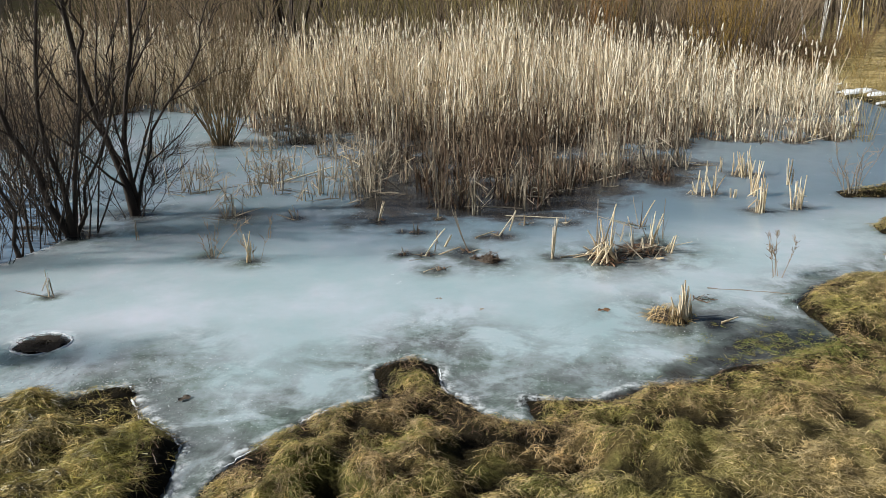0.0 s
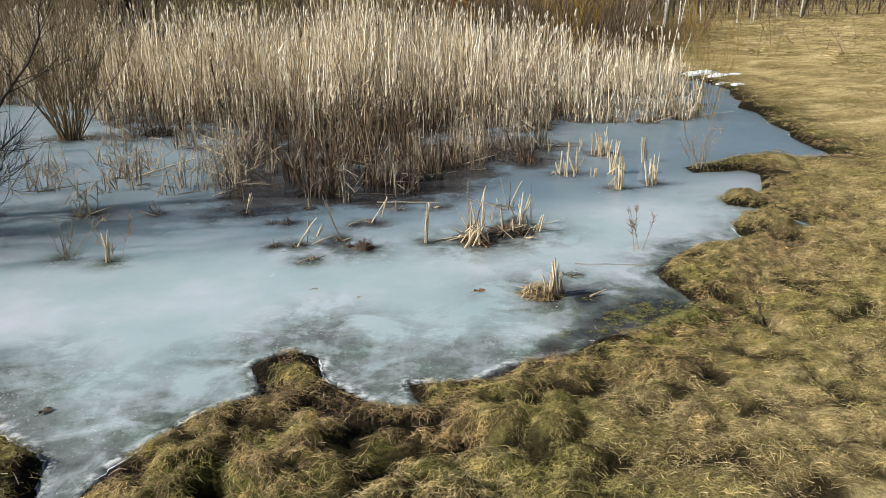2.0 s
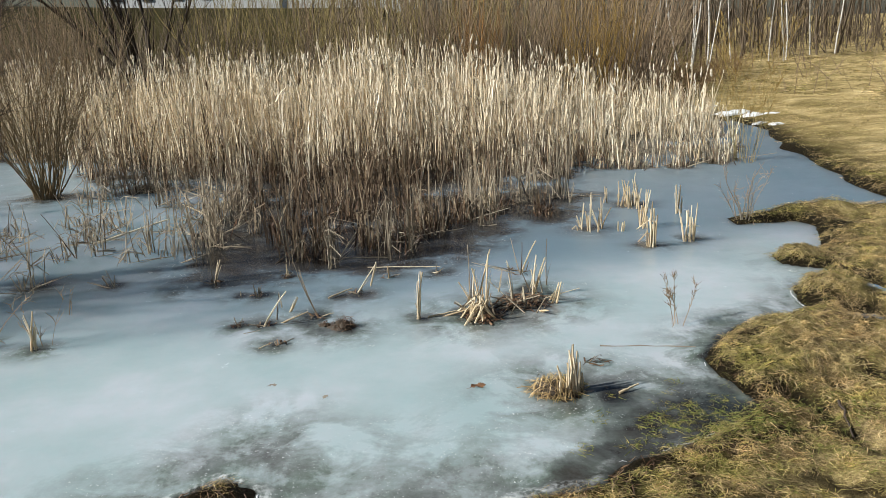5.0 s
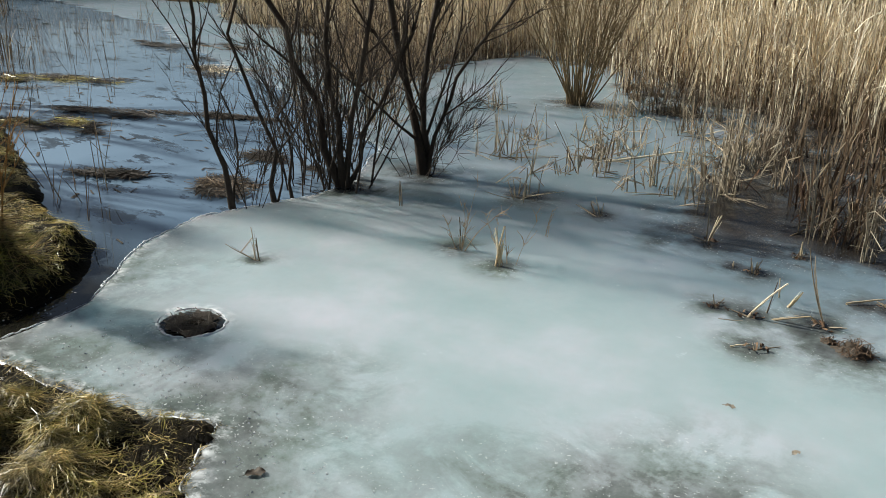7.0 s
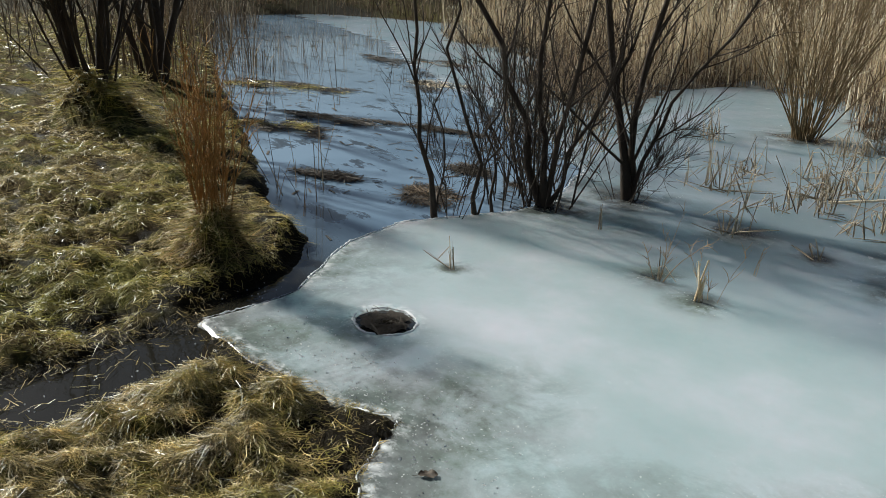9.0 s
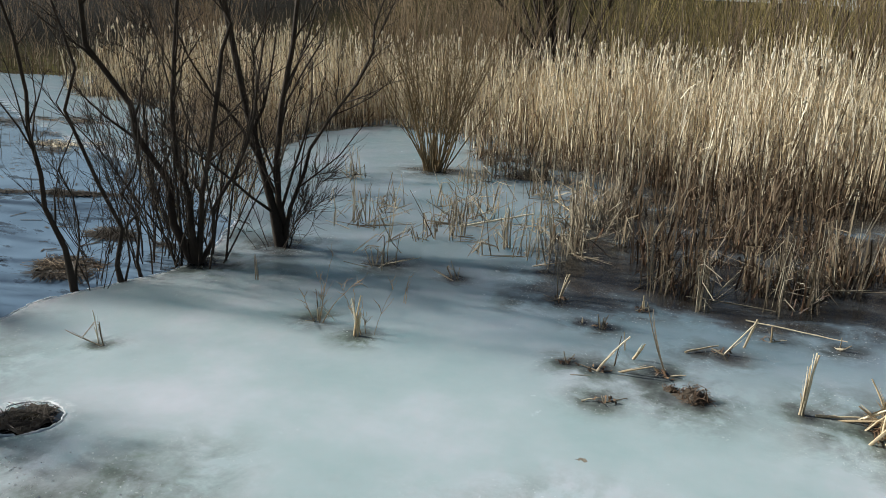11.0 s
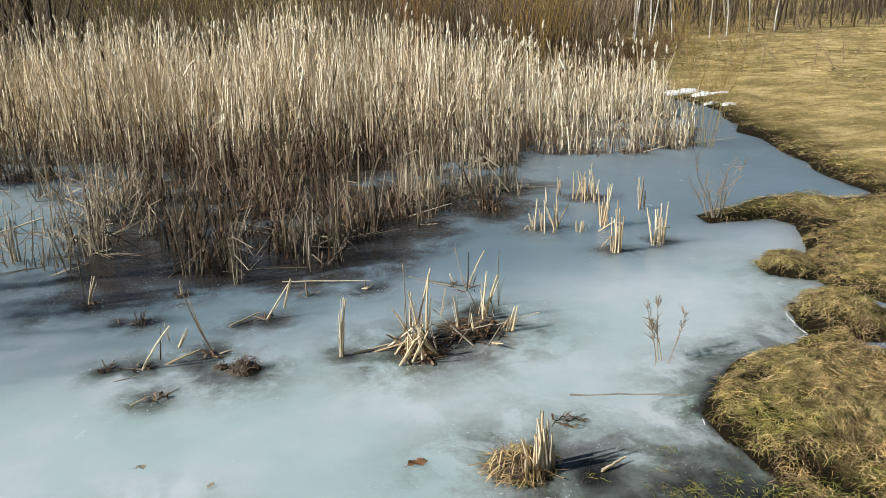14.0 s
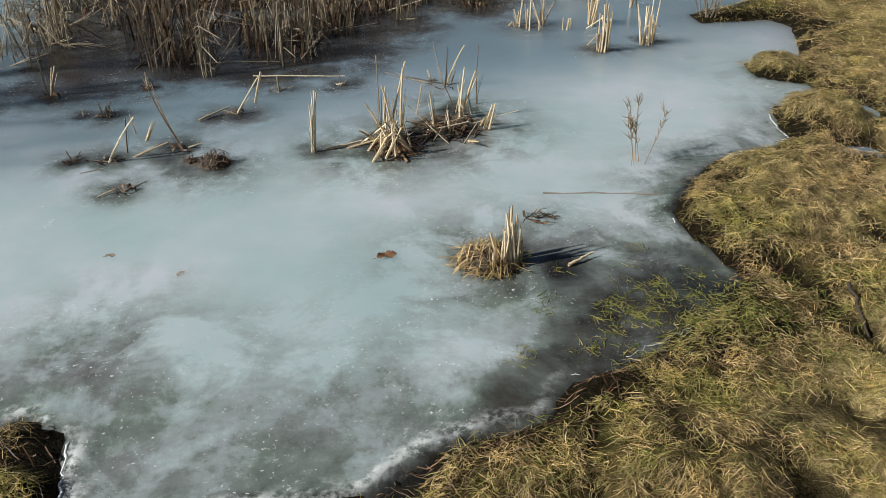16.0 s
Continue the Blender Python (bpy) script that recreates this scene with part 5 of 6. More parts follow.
sticks(clump("half-fallen darker cattail stalks behind the bleached tangle", 1.66, 7.1, 0, 0.15, 0.36, 0.16, "tan", 0.25, 0.5, "", 9, "cattail_clump", 70), [
    (-0.16, 0.29, 0.21, 0.23, -6, "tan"), (-0.07, 0.05, 0.25, 0.08, 173, "pale"), (0.02, -0.06, 0.18, 0.12, 171, "pale"), (0.11, 0.16, 0.35, 0.01, -9, "pale"), (0.15, 0.23, 0.24, 0.19, 170, "pale"),
    (0.2, 0.23, 0.16, 0.18, 170, "tan"), (0.26, 0.42, 0.41, 0.06, 170, "tan"), (0.1, 0.27, 0.29, 0.16, -9, "tan"), (-0.1, -0.18, 0.15, 0.52, -7, "tan"), (0.1, 0.28, 0.21, 0.32, 171, "tan"),
    (-0.15, -0.08, 0.18, 1.48, -7, "tan"), (0.12, 0.19, 0.33, 0.25, -9, "pale")])
sticks(clump("taller tan cattail stalks by the bleached tangle", 1.74, 7.9, 0, 0.22, 0.46, 0.1, "tan", 0.16, 0.3, "", 2, "cattail_clump", 14), [
    (0.02, 0.0, 0.34, 0.25, -8, "pale"), (0.0, 0.0, 0.34, 0.28, 172, "tan"), (0.06, 0.04, 0.13, 0.36, -8, "tan"), (-0.08, 0.09, 0.13, 0.31, 173, "pale"), (0.0, -0.06, 0.29, 0.12, -8, "tan"),
    (-0.05, 0.07, 0.12, 1.03, 173, "tan")])
sticks(clump("sheaf of upright bleached cattail stalks in ice", 0.84, 6.85, 0, 0.3, 0.4, 0.02, "pale", 0.04, 0.0, "", 0), [
    (0.0, -0.02, 0.35, 0.02, -178, "pale"), (0.0, -0.02, 0.4, 0.11, 2, "pale"), (-0.01, -0.02, 0.3, 0.11, 2, "pale"), (0.01, -0.02, 0.16, 0.23, -178, "tan")])
sticks(clump("bleached cattail stubs leaning together in ice", 1.8, 6.9, 0, 0.15, 0.25, 0.04, "pale", 0.4, 0.0, "", 1), [
    (-0.06, -0.04, 0.19, 0.47, -10, "tan"), (0.1, 0.17, 0.19, 0.26, -11, "pale"), (0.13, 0.16, 0.19, 0.2, -12, "pale"), (0.09, 0.24, 0.12, 0.41, -11, "pale")])
LONE = [
    (-0.99, 7.9, 0.33, 0.01, -160, "tan"), (-0.98, 7.94, 0.23, 0.23, 19, "pale"), (-0.35, 8.03, 0.15, 0.03, -167, "pale"), (-0.38, 8.06, 0.12, 0.32, 14, "tan"), (-0.51, 7.51, 0.1, 0.09, 16, "tan"),
    (-0.53, 7.51, 0.13, 0.2, -164, "tan"), (-0.67, 7.55, 0.04, 0.13, -162, "tan"), (-0.53, 6.8, 0.12, 0.31, -161, "tan"), (-0.33, 6.8, 0.32, 0.45, 17, "pale"), (-0.26, 6.93, 0.25, 0.12, 15, "tan"),
    (-0.27, 7.21, 0.16, 0.16, -165, "tan"), (0.06, 6.95, 0.46, 0.48, -169, "tan"), (-0.18, 7.1, 0.16, 0.55, 14, "pale"), (-0.2, 6.86, 0.26, 1.15, 15, "pale"), (0.02, 6.98, 0.07, 0.68, -168, "pale"),
    (0.32, 7.48, 0.34, 0.56, 7, "pale"), (0.42, 7.68, 0.22, 0.22, 6, "pale"), (0.57, 7.88, 0.14, 0.02, -176, "pale"), (-0.17, 6.41, 0.06, 0.58, -164, "tan")]
SETS = [(0, 2, "two dry cattail stubs before the reed bed in ice"), (2, 4, "short pale cattail stub on a drowned tuft"), (4, 7, "dark snapped cattail stumps in ice"), (7, 8, "dark leaning cattail stump in ice"),
        (8, 11, "pale cattail stalk folded over in ice"), (11, 15, "long brown stalk leaning over pale fallen leaves"), (15, 17, "two bleached stalks leaning together in ice"), (17, 18, "single short bleached stub in ice"), (18, 19, "dark stub barely clear of the ice")]
for a, b, words in SETS:
    x, y = LONE[a][:2]
    sticks(clump(words, x, y, 0, 0.1, 0.2, 0.05, "tan", 0.1, 0.0, "cattail stubs in the ice", 1, "cattail_stubs", 7), [(r[0] - x, r[1] - y, *r[2:]) for r in LONE[a:b]])
# Lone stubs: x, y, count, low, high, spread, kind, lean, bent, lying.
STUBS = [(1.0, 7.98, 2, .08, .14, .04, "tan", .7, 0, 2), (-1.9, 6.48, 3, .2, .42, .03, "pale", .12, 0, 0),
         (-2.33, 6.61, 3, .15, .3, .05, "tan", .2, .3, 1), (-3.22, 5.51, 2, .22, .34, .02, "tan", .1, .9, 1), (2.68, 9.36, 13, .15, .42, .16, "pale", .22, .6, 0), (3.12, 8.6, 13, .2, .5, .05, "pale", .1, .4, 0),
         (3.55, 8.75, 11, .12, .42, .07, "pale", .14, .5, 0), (3.37, 10.38, 16, .2, .42, .16, "pale", .16, .5, 0), (3.0, 9.22, 3, .1, .2, .05, "pale", .3, 0, 0), (3.12, 10.62, 3, .2, .35, .04, "pale", .1, 0, 0),
         (3.81, 9.9, 3, .2, .4, .03, "pale", .12, .2, 0), (3.22, 9.33, 8, .2, .45, .06, "pale", .15, .5, 0), (-1.9, 7.93, 3, .15, .3, .04, "tan", .4, .5, 1), (-2.6, 7.95, 10, .2, .42, .17, "tan", .45, .6, 4),
         (-4.93, 11.1, 10, .25, .55, .2, "tan", .3, .4, 4), (-1.9, 9.04, 7, .4, .75, .06, "tan", .08, .2, 0), (-1.56, 9.26, 5, .3, .6, .07, "tan", .15, .3, 0), (-2.77, 9.5, 12, .25, .6, .22, "tan", .35, .5, 5),
         (-3.65, 9.8, 9, .2, .5, .2, "tan", .4, .5, 4), (-3.26, 7.07, 2, .2, .3, .02, "tan", .06, 0, 0), (-2.47, 9.9, 5, .3, .6, .1, "tan", .3, .4, 2), (2.72, 10.7, 3, .15, .3, .04, "tan", .5, 0, 0)]
WORDS = {"tan": "weathered tan cattail stubs", "pale": "bleached cattail stubs"}
for x, y, n, lo, hi, sp, key, ln, bt, ly in STUBS:
    kind = "a few snapped " if n < 4 else "cluster of broken "
    clump(kind + WORDS[key] + (" lying" if ly > 1 else " standing") + " in ice", x, y, n, lo, hi, sp, key, ln, bt, "cattail stubs in the ice", ly, "cattail_stubs")
tussock("low dark nest of sodden reeds in ice", 0.27, 6.72, 0.1, 0.06, 110, LITTER)
tussock("flat dark scrap of sodden reeds in ice", 0.13, 6.77, 0.05, 0.02, 30, LITTER)
woody("dead_twigs", "dark dead twigs sticking out of the ice", "twigs", (-2.3, 6.62, 0), fan(5, 0.55, 0.004, 0.6, 0.05, 0.12), TWIG, TWIG, 2, 2, 0.5, 0.1, "dead twigs", 0.3)
woody("dead_twigs", "thin dark twigs beside a bleached stub", "twigs", (-1.86, 6.55, 0), fan(4, 0.42, 0.0035, 0.5, 0.04, 0.12), TWIG, TWIG, 2, 2, 0.5, 0.1, "dead twigs", 0.3)
woody("dead_twigs", "short dead twigs frozen upright", "twigs", (-1.97, 7.2, 0), fan(2, 0.25, 0.0035, 0.4, 0.03, 0.1), TWIG, TWIG, 1, 1, 0.5, 0.08, "dead twigs", 0.3)


def stick(label, a, b, radius, mat, name="stick"):
    """A dead stick lying from a to b."""
    a, b = np.array(a, float), np.array(b, float)
    s = np.linspace(0, 1, 8)[:, None]
    p = a + (b - a) * s + rng.normal(0, min(0.006, 0.014 * float(np.linalg.norm(b - a))), (8, 3)) * np.array([1, 1, 0.3])
    return tagged(new(name, mesh_of(name, [tubes(p[None], (radius * np.linspace(1.1, 0.6, 8))[None], 6)], mat)), label, "stick")


stick("grey twig half frozen into the ice", (2.08, 6.18, -0.001), (2.72, 6.1, 0.001), 0.0055, GREY)
stick("tan stalk lying over broken reeds", (-2.6, 9.45, 0.02), (-1.95, 9.85, 0.16), 0.013, REED)
stick("long tan stalk lying on the ice", (0.36, 8.2, 0.012), (1.03, 8.08, 0.03), 0.005, REED)
stick("dark stalk lying half frozen by broken reeds", (-0.45, 6.66, -0.003), (-0.03, 6.9, -0.001), 0.005, GREY)
stick("short tan stalk lying on the ice", (0.09, 7.37, 0.01), (0.27, 7.55, 0.03), 0.007, PALE)
stick("pale stalk lying before the splayed tangle", (0.91, 6.85, 0.006), (1.12, 6.92, 0.02), 0.008, PALE)
stick("pale leaf stalk lying beside a dark stub", (-0.29, 6.36, 0.004), (-0.2, 6.42, 0.02), 0.004, PALE)
stick("weathered stick propped on the bank grass", on_ground(3.12, 5.0, 0.05), on_ground(3.05, 4.72, 0.02), 0.008, BARK)
stick("short bleached stub on the meltwater edge", (2.03, 5.44, 0.008), (2.16, 5.5, 0.03), 0.008, PALE)
stick("thin stick caught in the reed edge", (2.2, 10.65, 0.02), (2.1, 10.75, 0.3), 0.012, BARK)


def dry_leaf(label, x, y, size, turn, mat, lobes=4):
    """A lobed fallen leaf, crinkled, with a short stem."""
    u = np.linspace(0, 1, 26)
    half = size * 0.30 * np.sin(np.pi * u**0.8) ** 0.7 * (0.75 + 0.38 * np.abs(np.sin(lobes * np.pi * u))) + 0.0015
    mid = np.stack([size * (u - 0.5), 0.06 * size * np.sin(5 * u), 0.006 + 0.05 * size * np.sin(4 * u + x) ** 2], -1)
    rows = []
    for f in (-1, -0.5, 0, 0.5, 1):
        w = half * f * rng.uniform(0.8, 1.15, 26)
        rows.append(mid + np.stack([0.25 * np.abs(w), w, 0.22 * np.abs(w) * (0.5 + np.sin(9 * u + f))], -1))
    v = np.stack(rows, 1).reshape(-1, 3)
    stem = tubes(np.array([[[-0.75 * size, 0.05 * size, 0.004], [-0.6 * size, 0.0, 0.006], [-0.45 * size, 0, 0.008]]]), np.full((1, 3), 0.0014), 4)
    ob = new("fallen_leaf", mesh_of("leaf", [(v, grid_faces(26, 5)), stem], mat))
    ob.matrix_world = pose(x, y, 0.0, 0, 0, turn)
    return tagged(ob, label, "leaf", "fallen leaves")


dry_leaf("brown lobed oak leaf lying on the ice", 1.2, 5.61, 0.1, 20, LEAF)
dry_leaf("dark curled leaf lying on the ice", -1.43, 3.99, 0.085, 60, DEBRIS)
dry_leaf("small dark leaf scrap on the ice", -0.08, 5.74, 0.05, 10, GREY)
dry_leaf("small grey leaf scrap on the ice", 0.27, 5.55, 0.045, 70, GREY)

tussock("dark drowned tuft in a hole melted through the ice", -2.77, 4.66, 0.15, 0.004, 150, DEBRIS, "drowned_tuft")
# Sodden mats of dead reed in the open water.


def reed_mat(label, x, y, lx, ly, top_mat):
    """Ragged raft: dark drowned leaves with drier ones on top."""
    top = thing("reed_mat", label, "reeds", (x, y, -0.012), "reed mats in the water", rng.uniform(-10, 35))
    for nm, mat, n, k, z in (("drowned_leaves", DEBRIS, 420, 1.15, 0.03), ("dry_leaves", top_mat, 200, 0.7, 0.05)):
        c = rng.normal(0, 0.42, (7, 2))
        w = c[rng.integers(7, size=n)] * 1.2 + rng.normal(0, 0.17, (n, 2))
        px, py = w[:, 0] * lx * k, w[:, 1] * ly * k
        a, ln, s = rng.normal(0, 0.8, n), rng.uniform(0.08, 0.35, n), np.linspace(-0.5, 0.5, 4)
        z0 = z * np.exp(-(w**2).sum(1) * 1.5) * rng.random(n)
        p = np.stack([px[:, None] + np.cos(a)[:, None] * ln[:, None] * s, py[:, None] + np.sin(a)[:, None] * ln[:, None] * s, z0[:, None] + rng.uniform(0.003, 0.02, (n, 4))], -1)
        side = np.stack([-np.sin(a), np.cos(a), rng.normal(0, 0.3, n)], -1)
        tagged(part(nm, mesh_of(nm, [blades(p, rng.uniform(0.004, 0.011, (n, 1)) * np.ones(4), side)], mat, False), top), kind="stuff")
    return top


for x, y, lx, ly, mat, words in ((-10.86, 8.49, 0.75, 0.3, MOSSY, "low dark mat of drowned grass in open water"), (-8.53, 7.45, 0.7, 0.2, DEBRIS, "dark sodden mat of reed in open water"), (-8.0, 6.93, 0.5, 0.2, MOSSY, "grassy raft of dead reed in open water"),
                                 (-10.2, 10.7, 1.1, 0.5, REED, "pale raft of dead reed at the ice edge"), (-5.8, 6.06, 0.3, 0.08, DEBRIS, "scrap of dark drowned reed in open water"), (-4.86, 6.5, 0.45, 0.2, DARK_REED, "brown reed litter about the alder shoots"),
                                 (-8.5, 6.55, 0.5, 0.25, MOSSY, "ragged mat of grass by the wet bank"), (-11.65, 7.85, 0.8, 0.4, MOSSY, "mossy mat off the wet bank"), (-13.6, 11.7, 1.3, 0.4, DEBRIS, "dark drowned reeds far out in the water"),
                                 (-12.4, 12.6, 1.0, 0.35, DARK_REED, "brown raft of reed at the far ice edge"), (-7.2, 8.3, 0.6, 0.08, DEBRIS, "thin streak of drowned reed in open water"), (-5.3, 7.4, 0.35, 0.1, DEBRIS, "small dark scum of reed beside alder shoots")):
    reed_mat(words, x, y, lx, ly, mat)

# Thin drowned stems standing in the open water.
n = 340
sx, sy = np.concatenate([rng.uniform(-17, -8.2, n - 30), rng.normal(-5.6, 0.4, 30)]), np.concatenate([rng.uniform(5.6, 13.5, n - 30), rng.normal(5.35, 0.25, 30)])
keep = (outline_distance(OPEN_WATER, sx, sy) < -0.15) & (outline_distance(POND, sx, sy) < -0.1) & ((wave(sx, sy, 0.45, 2) > -0.05) | (sx > -7.2))
sx, sy = sx[keep], sy[keep]
sh = rng.uniform(0.25, 0.95, len(sx))
sp = stalk_paths(sx, sy, sh, 0.22, 4, 0.25, np.full((len(sx), 1), -0.02))
tagged(new("drowned_stems", mesh_of("drowned_stems", [tubes(sp, 0.0042 * rng.uniform(0.5, 1.3, len(sx))[:, None] * np.array([1.1, 1, 0.8, 0.4]))], DARK_REED, False)), "thin dead stems standing in the open water", "stems", kind="stuff")

# ---- clumps along the front of the reed bed ----
rim_n = 0
while rim_n < 58:
    x, y = rng.uniform(-1.7, 6.2), rng.uniform(7.9, 13.6)
    d = float(outline_distance(REED_BED, np.array([x]), np.array([y]))[0])
    if -0.75 < d < 0.12:
        rim_n += 1
        clump("tan cattail clump at the ragged edge of the reed bed", x, y, int(rng.integers(5, 11)), 0.22, 0.72, rng.uniform(0.06, 0.16), "tan" if rng.random() < 0.92 else "pale", 0.16, 0.45, "edge of the reed bed", 1)
for _ in range(44):
    x, y = rng.uniform(-4.0, -1.2), rng.uniform(8.6, 12.6)
    clump("sparse tan cattail stalks scattered over the ice", x, y, int(rng.integers(5, 12)), 0.12, 0.6, rng.uniform(0.06, 0.22), "tan", 0.3, 0.55, "sparse cattails by the bush", 2)

# ---- far side ----


def shrub_kind(n, height, radius, lean, mat, foot, twigs):
    stems = fan(n, height, radius, lean, foot, 0.09, 0.03, 7)
    fine = [s for st in stems for s in side_shoots(*st, twigs, height * 0.28, 0.35, 0.25, 0.5, 4)]
    half = len(stems) // 2
    return [("stem_mass", bundle("stem_mass", stems[:half], mat, 4)), ("stem_mass", bundle("stem_mass", stems[half:], mat, 4)), ("twig_spray", bundle("twig_spray", fine, mat, 3))]


KINDS = {"olive": [shrub_kind(46, 4.2, 0.018, 0.38, OLIVE, 0.5, 5) for _ in range(2)], "brown": [shrub_kind(42, 3.6, 0.018, 0.42, TWIG, 0.5, 6) for _ in range(2)],
         "yellow": [shrub_kind(56, 3.6, 0.010, 0.22, YELLOW, 0.75, 4)], "dark": [shrub_kind(14, 5.5, 0.05, 0.5, BARK, 0.4, 12)], "orange": [shrub_kind(70, 3.2, 0.012, 0.2, RED, 0.5, 3)]}
SHRUBS = [("olive", -4.6, 23.2), ("dark", -6.6, 24), ("olive", -2.2, 23.6), ("olive", -0.6, 22.8), ("olive", 0.9, 24.0), ("brown", 1.8, 23), ("orange", 2.5, 22.6), ("brown", 3.6, 23.4), ("brown", 4.6, 24.2), ("yellow", 5.2, 22.4),
          ("yellow", 6.1, 23.0), ("brown", 7.2, 26.4), ("brown", 7.8, 25.5), ("brown", -9.5, 24.5), ("brown", -12.5, 24), ("brown", -19, 22), ("olive", 2.6, 26), ("brown", 0.2, 27), ("olive", -3.5, 27),
          ("brown", 6.0, 27), ("olive", 4.4, 28), ("brown", -28, 16), ("brown", -7.4, 21.8), ("brown", -10.8, 22), ("brown", -17.2, 20.8), ("brown", -11.2, 26.5),
          ("brown", -20.5, 25), ("brown", 8.6, 27.5), ("brown", 1.2, 25.4), ("brown", -1.6, 25.2), ("olive", 3.0, 24.4)]
COLOURS = {"olive": "olive-barked bare willow shrub behind the reeds", "brown": "brown bare shrub behind the reeds", "yellow": "bright yellow-orange willow shoots behind the reeds",
           "dark": "dark bare spreading tree behind the reeds", "orange": "orange-brown willow shoots behind the reeds"}
for key, x, y in SHRUBS:
    top = thing("willow_shrub" if key != "dark" else "bare_tree", COLOURS[key], "bush" if key != "dark" else "tree", on_ground(x, y), "shrubs behind the reeds", rng.uniform(0, 360))
    k = rng.uniform(0.85, 1.15)
    for nm, me in KINDS[key][rng.integers(len(KINDS[key]))]:
        tagged(part(nm, me, top, "", Matrix.Diagonal((k, k, k, 1))), kind="stuff")


def birch_stem(height, radius):
    path, radii = bough((0, 0, -0.1), (rng.normal(0, 0.09), rng.normal(0, 0.09), 1), height, radius, 9, 0.05, 0.02)
    arms = side_shoots(path, radii, 16, 1.4, 0.8, 0.3, 0.35, 5)
    return bundle("stem", [(path, radii)], BIRCH, 8), bundle("branches", arms, GREY, 4)


BIRCHES = [birch_stem(rng.uniform(5, 7.5), rng.uniform(0.024, 0.038)) for _ in range(5)]
for x, y in ((10.1, 30), (10.35, 30.3), (10.6, 29.7), (10.85, 30.4), (11.2, 29.9), (11.4, 30.3), (11.0, 31), (9.6, 31.5), (12.3, 30.5), (14.1, 31.5), (14.6, 31.3), (15.0, 32), (16.6, 33.4), (17.4, 33.0), (9.1, 32.4)):
    top = thing("birch_tree", "slender white birch with bare branches", "tree", on_ground(x, y), "birches at the meadow edge", rng.uniform(0, 360))
    st, br = BIRCHES[rng.integers(5)]
    stem = part("stem", st, top)
    tagged(part("branches", br, stem, "grey bare branches"), kind="stuff")

n = 900
wx, wy = rng.uniform(-4, 36, n), rng.uniform(29.5, 52, n)
wy = wy + np.maximum(0, wx - 8) * 0.15 + 2
wz = ground_height(wx, wy)
wood = [bough((x, y, z - 0.1), (rng.normal(0, 0.08), rng.normal(0, 0.08), 1), rng.uniform(4, 9), rng.uniform(0.018, 0.06), 6, 0.05, 0.02) for x, y, z in zip(wx, wy, wz)]
tagged(new("woods", bundle("woods", wood + [s for w in wood for s in side_shoots(*w, 4, 1.8, 0.7, 0.1, 0.35, 4)], WOODS, 3)), "bare grey-brown woods beyond the reeds", "woods", kind="stuff")
n = 1300
wx, wy = rng.uniform(1, 38, n), rng.uniform(29.5, 44, n)
wy = wy + np.maximum(0, wx - 8) * 0.15 + 1.5
wz = ground_height(wx, wy)
under = [bough((x, y, z - 0.05), (rng.normal(0, 0.35), rng.normal(0, 0.35), 1), rng.uniform(0.8, 2.8), rng.uniform(0.008, 0.02), 5, 0.12, 0.0) for x, y, z in zip(wx, wy, wz)]
tagged(new("undergrowth", bundle("undergrowth", under + [s for w in under for s in side_shoots(*w, 2, 0.9, 0.6, 0.1, 0.6, 4)], WOODS, 3)), "dark tangled undergrowth at the foot of the woods", "undergrowth", kind="stuff")
n = 1800
wx, wy = rng.uniform(-13, 7.5, n), rng.uniform(20.8, 31, n)
keep = outline_distance(POND, wx, wy) > 0.3
wx, wy = wx[keep], wy[keep]
wz = ground_height(wx, wy)
shade = [bough((x, y, z - 0.05), (rng.normal(0, 0.22), rng.normal(0, 0.22), 1), rng.uniform(1.0, 3.2), rng.uniform(0.007, 0.02), 5, 0.1, 0.0) for x, y, z in zip(wx, wy, wz)]
tagged(new("thicket", bundle("thicket", shade + [s for w in shade for s in side_shoots(*w, 2, 0.9, 0.6, 0.1, 0.6, 4)], WOODS, 3)), "dense bare brown thicket behind the reed bed", "thicket", kind="stuff")
n = 1900
wx, wy = rng.uniform(5.4, 12.5, n), rng.uniform(19.5, 30.5, n)
keep = (wx - 6.5 < 0.55 * (wy - 18.5) + 0.8 * wave(wx, wy, 0.6)) & (outline_distance(POND, wx, wy) > 0.3)
wx, wy = wx[keep], wy[keep]
wz = ground_height(wx, wy)
scrub = [bough((x, y, z - 0.03), (rng.normal(0, 0.5), rng.normal(0, 0.5), 1), rng.uniform(0.2, 0.85), rng.uniform(0.005, 0.011), 5, 0.15, -0.03) for x, y, z in zip(wx, wy, wz)]
tagged(new("bank_scrub", bundle("bank_scrub", scrub + [s for w in scrub for s in side_shoots(*w, 2, 0.35, 0.7, 0.1, 0.6, 4)], SCRUB, 3)), "low reddish-brown scrub on the bank behind the reeds", "scrub", kind="stuff")
# Brush round the far end; behind the bank willows it stands in for shade.
n = 1500
wx, wy = rng.uniform(-36, -12, n), rng.uniform(-6, 31, n)
keep = outline_distance(POND, wx, wy) > 0.6 + 0.05 * (wx + 34)
wx, wy = wx[keep], wy[keep]
wz = ground_height(wx, wy)
thick = [bough((x, y, z - 0.05), (rng.normal(0, 0.3), rng.normal(0, 0.3), 1), rng.uniform(0.8, 2.2), rng.uniform(0.008, 0.02), 5, 0.12, 0.0) for x, y, z in zip(wx, wy, wz)]
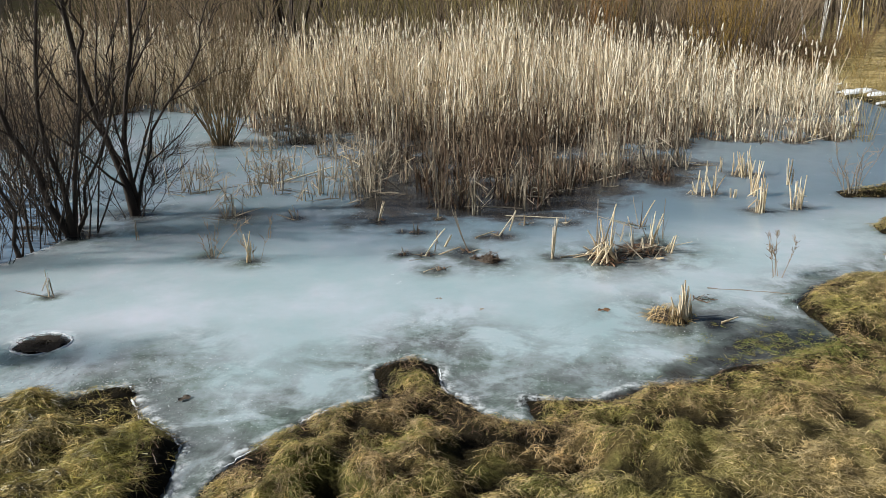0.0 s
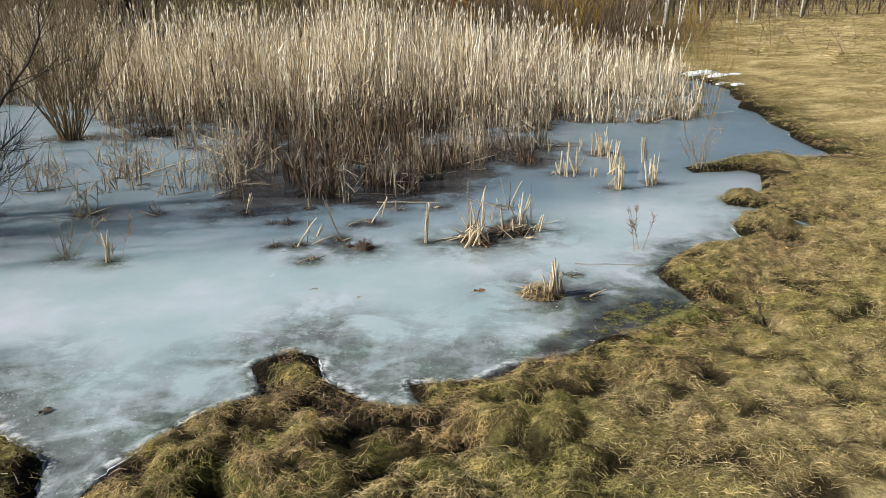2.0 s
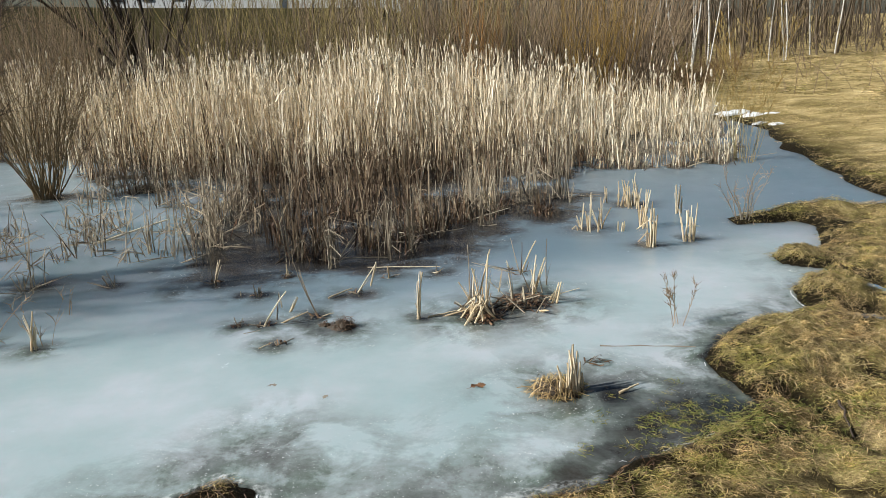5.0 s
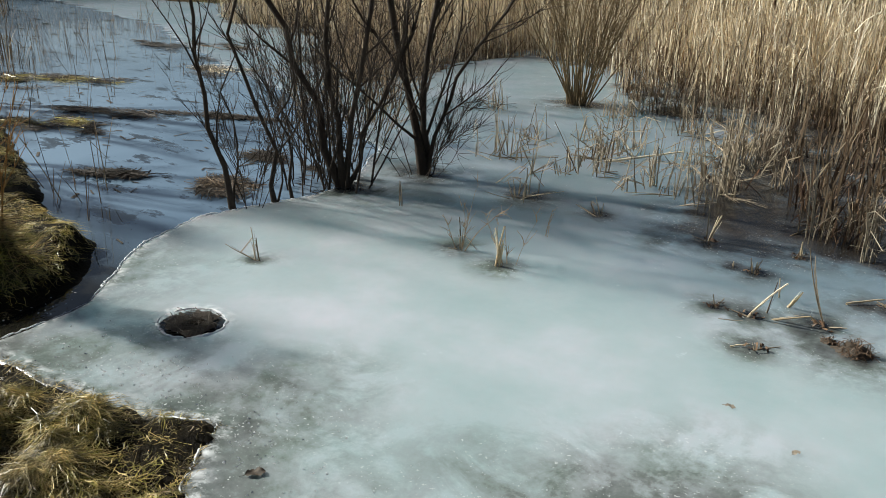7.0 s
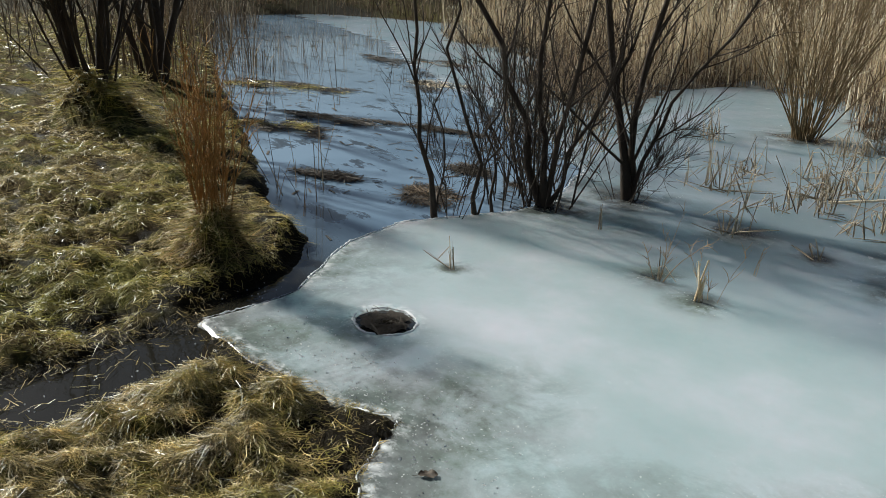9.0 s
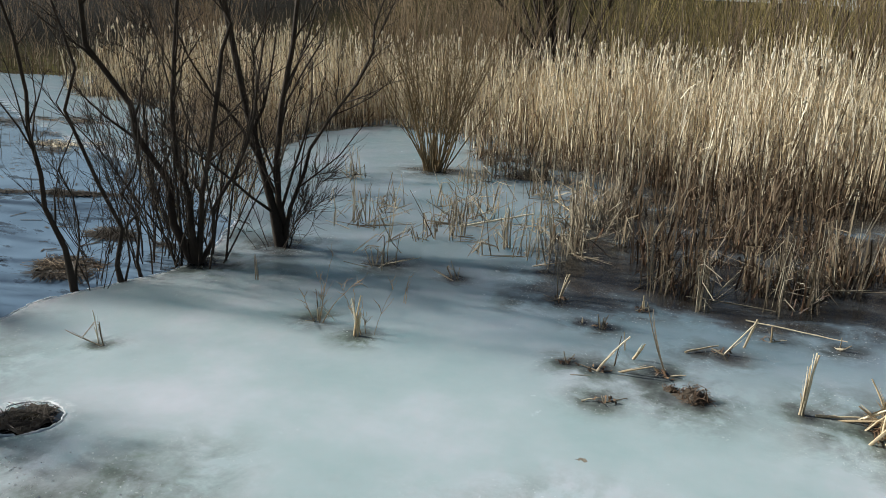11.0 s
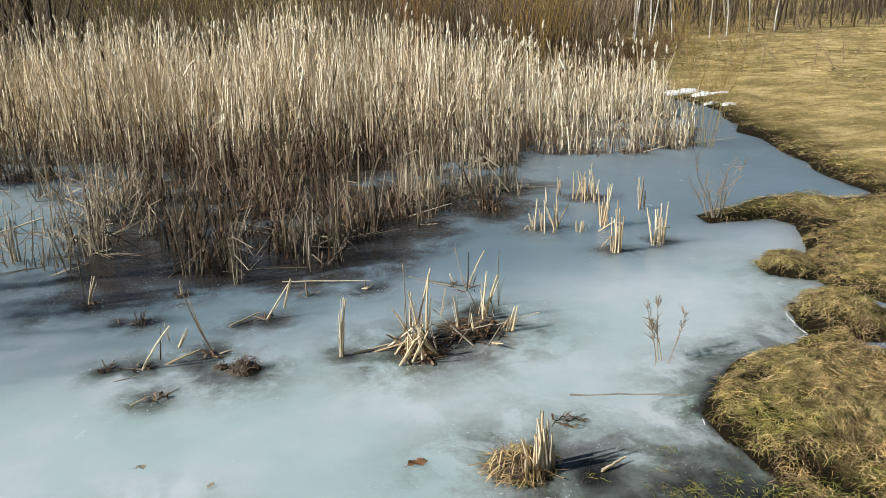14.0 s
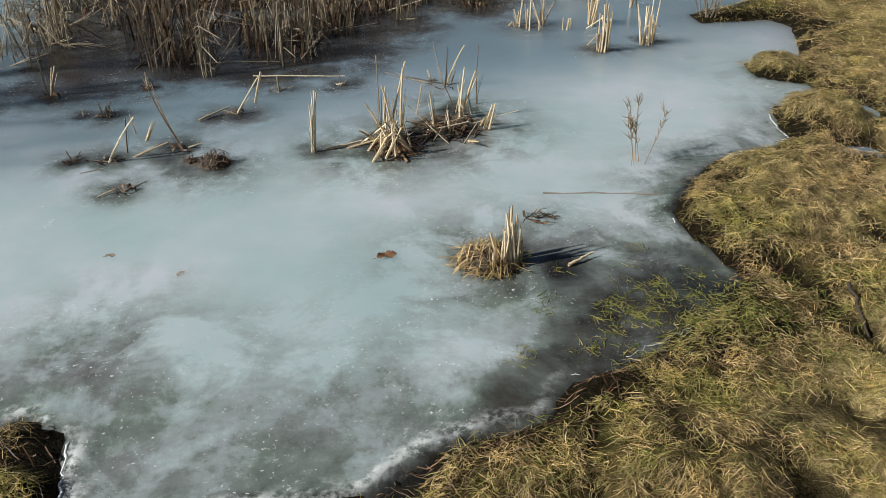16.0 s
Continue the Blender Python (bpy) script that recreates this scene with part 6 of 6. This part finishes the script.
tagged(new("undergrowth", bundle("undergrowth", thick + [s for w in thick for s in side_shoots(*w, 2, 0.8, 0.6, 0.1, 0.6, 4)], WOODS, 3)), "dark tangled undergrowth round the far end of the pond", "undergrowth", kind="stuff")
n = 2300
wx, wy = rng.uniform(-45, 16, n), rng.uniform(20.6, 46, n)
swap = rng.random(n) < 0.5
wx, wy = np.where(swap, rng.uniform(-42, -16, n), wx), np.where(swap, rng.uniform(6, 21, n), wy)
keep = ((wx < -5) | (wy < 31)) & (outline_distance(POND, wx, wy) > 0.2)
wx, wy = wx[keep], wy[keep]
wz = ground_height(wx, wy)
brush = [bough((x, y, z - 0.05), (rng.normal(0, 0.3), rng.normal(0, 0.3), 1), rng.uniform(0.5, 1.6), rng.uniform(0.006, 0.014), 5, 0.1, 0.0) for x, y, z in zip(wx, wy, wz)]
tagged(new("far_brush", bundle("far_brush", brush + [s for w in brush for s in side_shoots(*w, 2, 0.5, 0.6, 0.15, 0.5, 4)], TWIG, 3)), "thin brown brush on the slopes beyond the pond", "brush", kind="stuff")

# Brown reeds along the far end of the water.
n = 9000
wx, wy = rng.uniform(-33, -11, n), rng.uniform(5.5, 22, n)
wd = outline_distance(POND, wx, wy) + 0.8 * wave(wx, wy, 0.4, 1)
keep = (wd > -0.9) & (wd < 2.2) & (wave(wx, wy, 0.9, 3) > -0.25)
wx, wy = wx[keep], wy[keep]
fringe = leaf_ribbons(wx, wy, rng.uniform(0.4, 1.2, len(wx)), np.maximum(ground_height(wx, wy), -0.02), 0.4, 0.016, 0.14)
tagged(new("reed_fringe", mesh_of("reed_fringe", [fringe], DARK_REED, False)), "dull brown reeds fringing the far end of the water", "reeds", kind="stuff")

# Old snow by the reeds.


def snow_patch(x, y, lx, ly, turn):
    a = np.linspace(0, 2 * np.pi, 29)[:-1]
    c, s = math.cos(turn), math.sin(turn)
    rings = []
    for f, h in ((1.0, -0.03), (0.9, 0.008), (0.6, 0.02), (0.05, 0.024)):
        k = f * (1 + 0.25 * np.sin(3 * a + x) + 0.15 * np.sin(5 * a + y))
        u, w = lx * k * np.cos(a), ly * k * np.sin(a)
        px, py = x + c * u - s * w, y + s * u + c * w
        rings.append(np.stack([px, py, ground_height(px, py) + h], -1))
    i = np.arange(3)[:, None] * 28 + np.arange(28)
    j = np.arange(3)[:, None] * 28 + (np.arange(28) + 1) % 28
    return tagged(new("snow_patch", mesh_of("snow_patch", [(np.concatenate(rings), np.stack([i, j, j + 28, i + 28], -1).reshape(-1, 4))], SNOW)), "thin patch of old white snow on dry grass", "snow", "old snow patches")


for args in ((7.85, 18.8, 0.5, 0.16, 0.1), (8.25, 18.3, 0.4, 0.12, -0.2), (7.65, 19.9, 0.4, 0.18, 0.3), (8.05, 17.0, 0.16, 0.08, 0), (7.85, 17.3, 0.22, 0.07, 0.5), (5.6, 21.2, 0.4, 0.2, 0.2)):
    snow_patch(*args)

# Low buildings on the rise.


def building(x, y, length, height, depth, label):
    top = thing("building", label, "building", on_ground(x, y), "far buildings")

    def block(name, size, at, mat, owner, lab=""):
        bm = bmesh.new()
        bmesh.ops.create_cube(bm, size=1, matrix=Matrix.Translation(at) @ Matrix.Diagonal((*size, 1)))
        bmesh.ops.bevel(bm, geom=bm.edges, offset=0.05, segments=1, affect="EDGES")
        me = bpy.data.meshes.new(name)
        bm.to_mesh(me)
        bm.free()
        me.materials.append(mat)
        return part(name, me, owner, lab)

    wall = block("wall", (length, depth, height), (0, 0, height / 2), PLASTER, top)
    block("roof", (length + 0.8, depth + 0.8, 0.5), (0, 0, height + 0.25), ROOFING, top, "flat grey roof")
    for i in range(int(length // 5)):
        block("window", (1.8, 0.2, 1.4), (-length / 2 + 2.5 + 5 * i, -depth / 2 - 0.02, height * 0.55), PANE, wall, "dark window")


building(-38, 150, 30, 6, 10, "long pale low building on the far rise")
building(-12, 170, 26, 7, 10, "pale building behind bare trees")
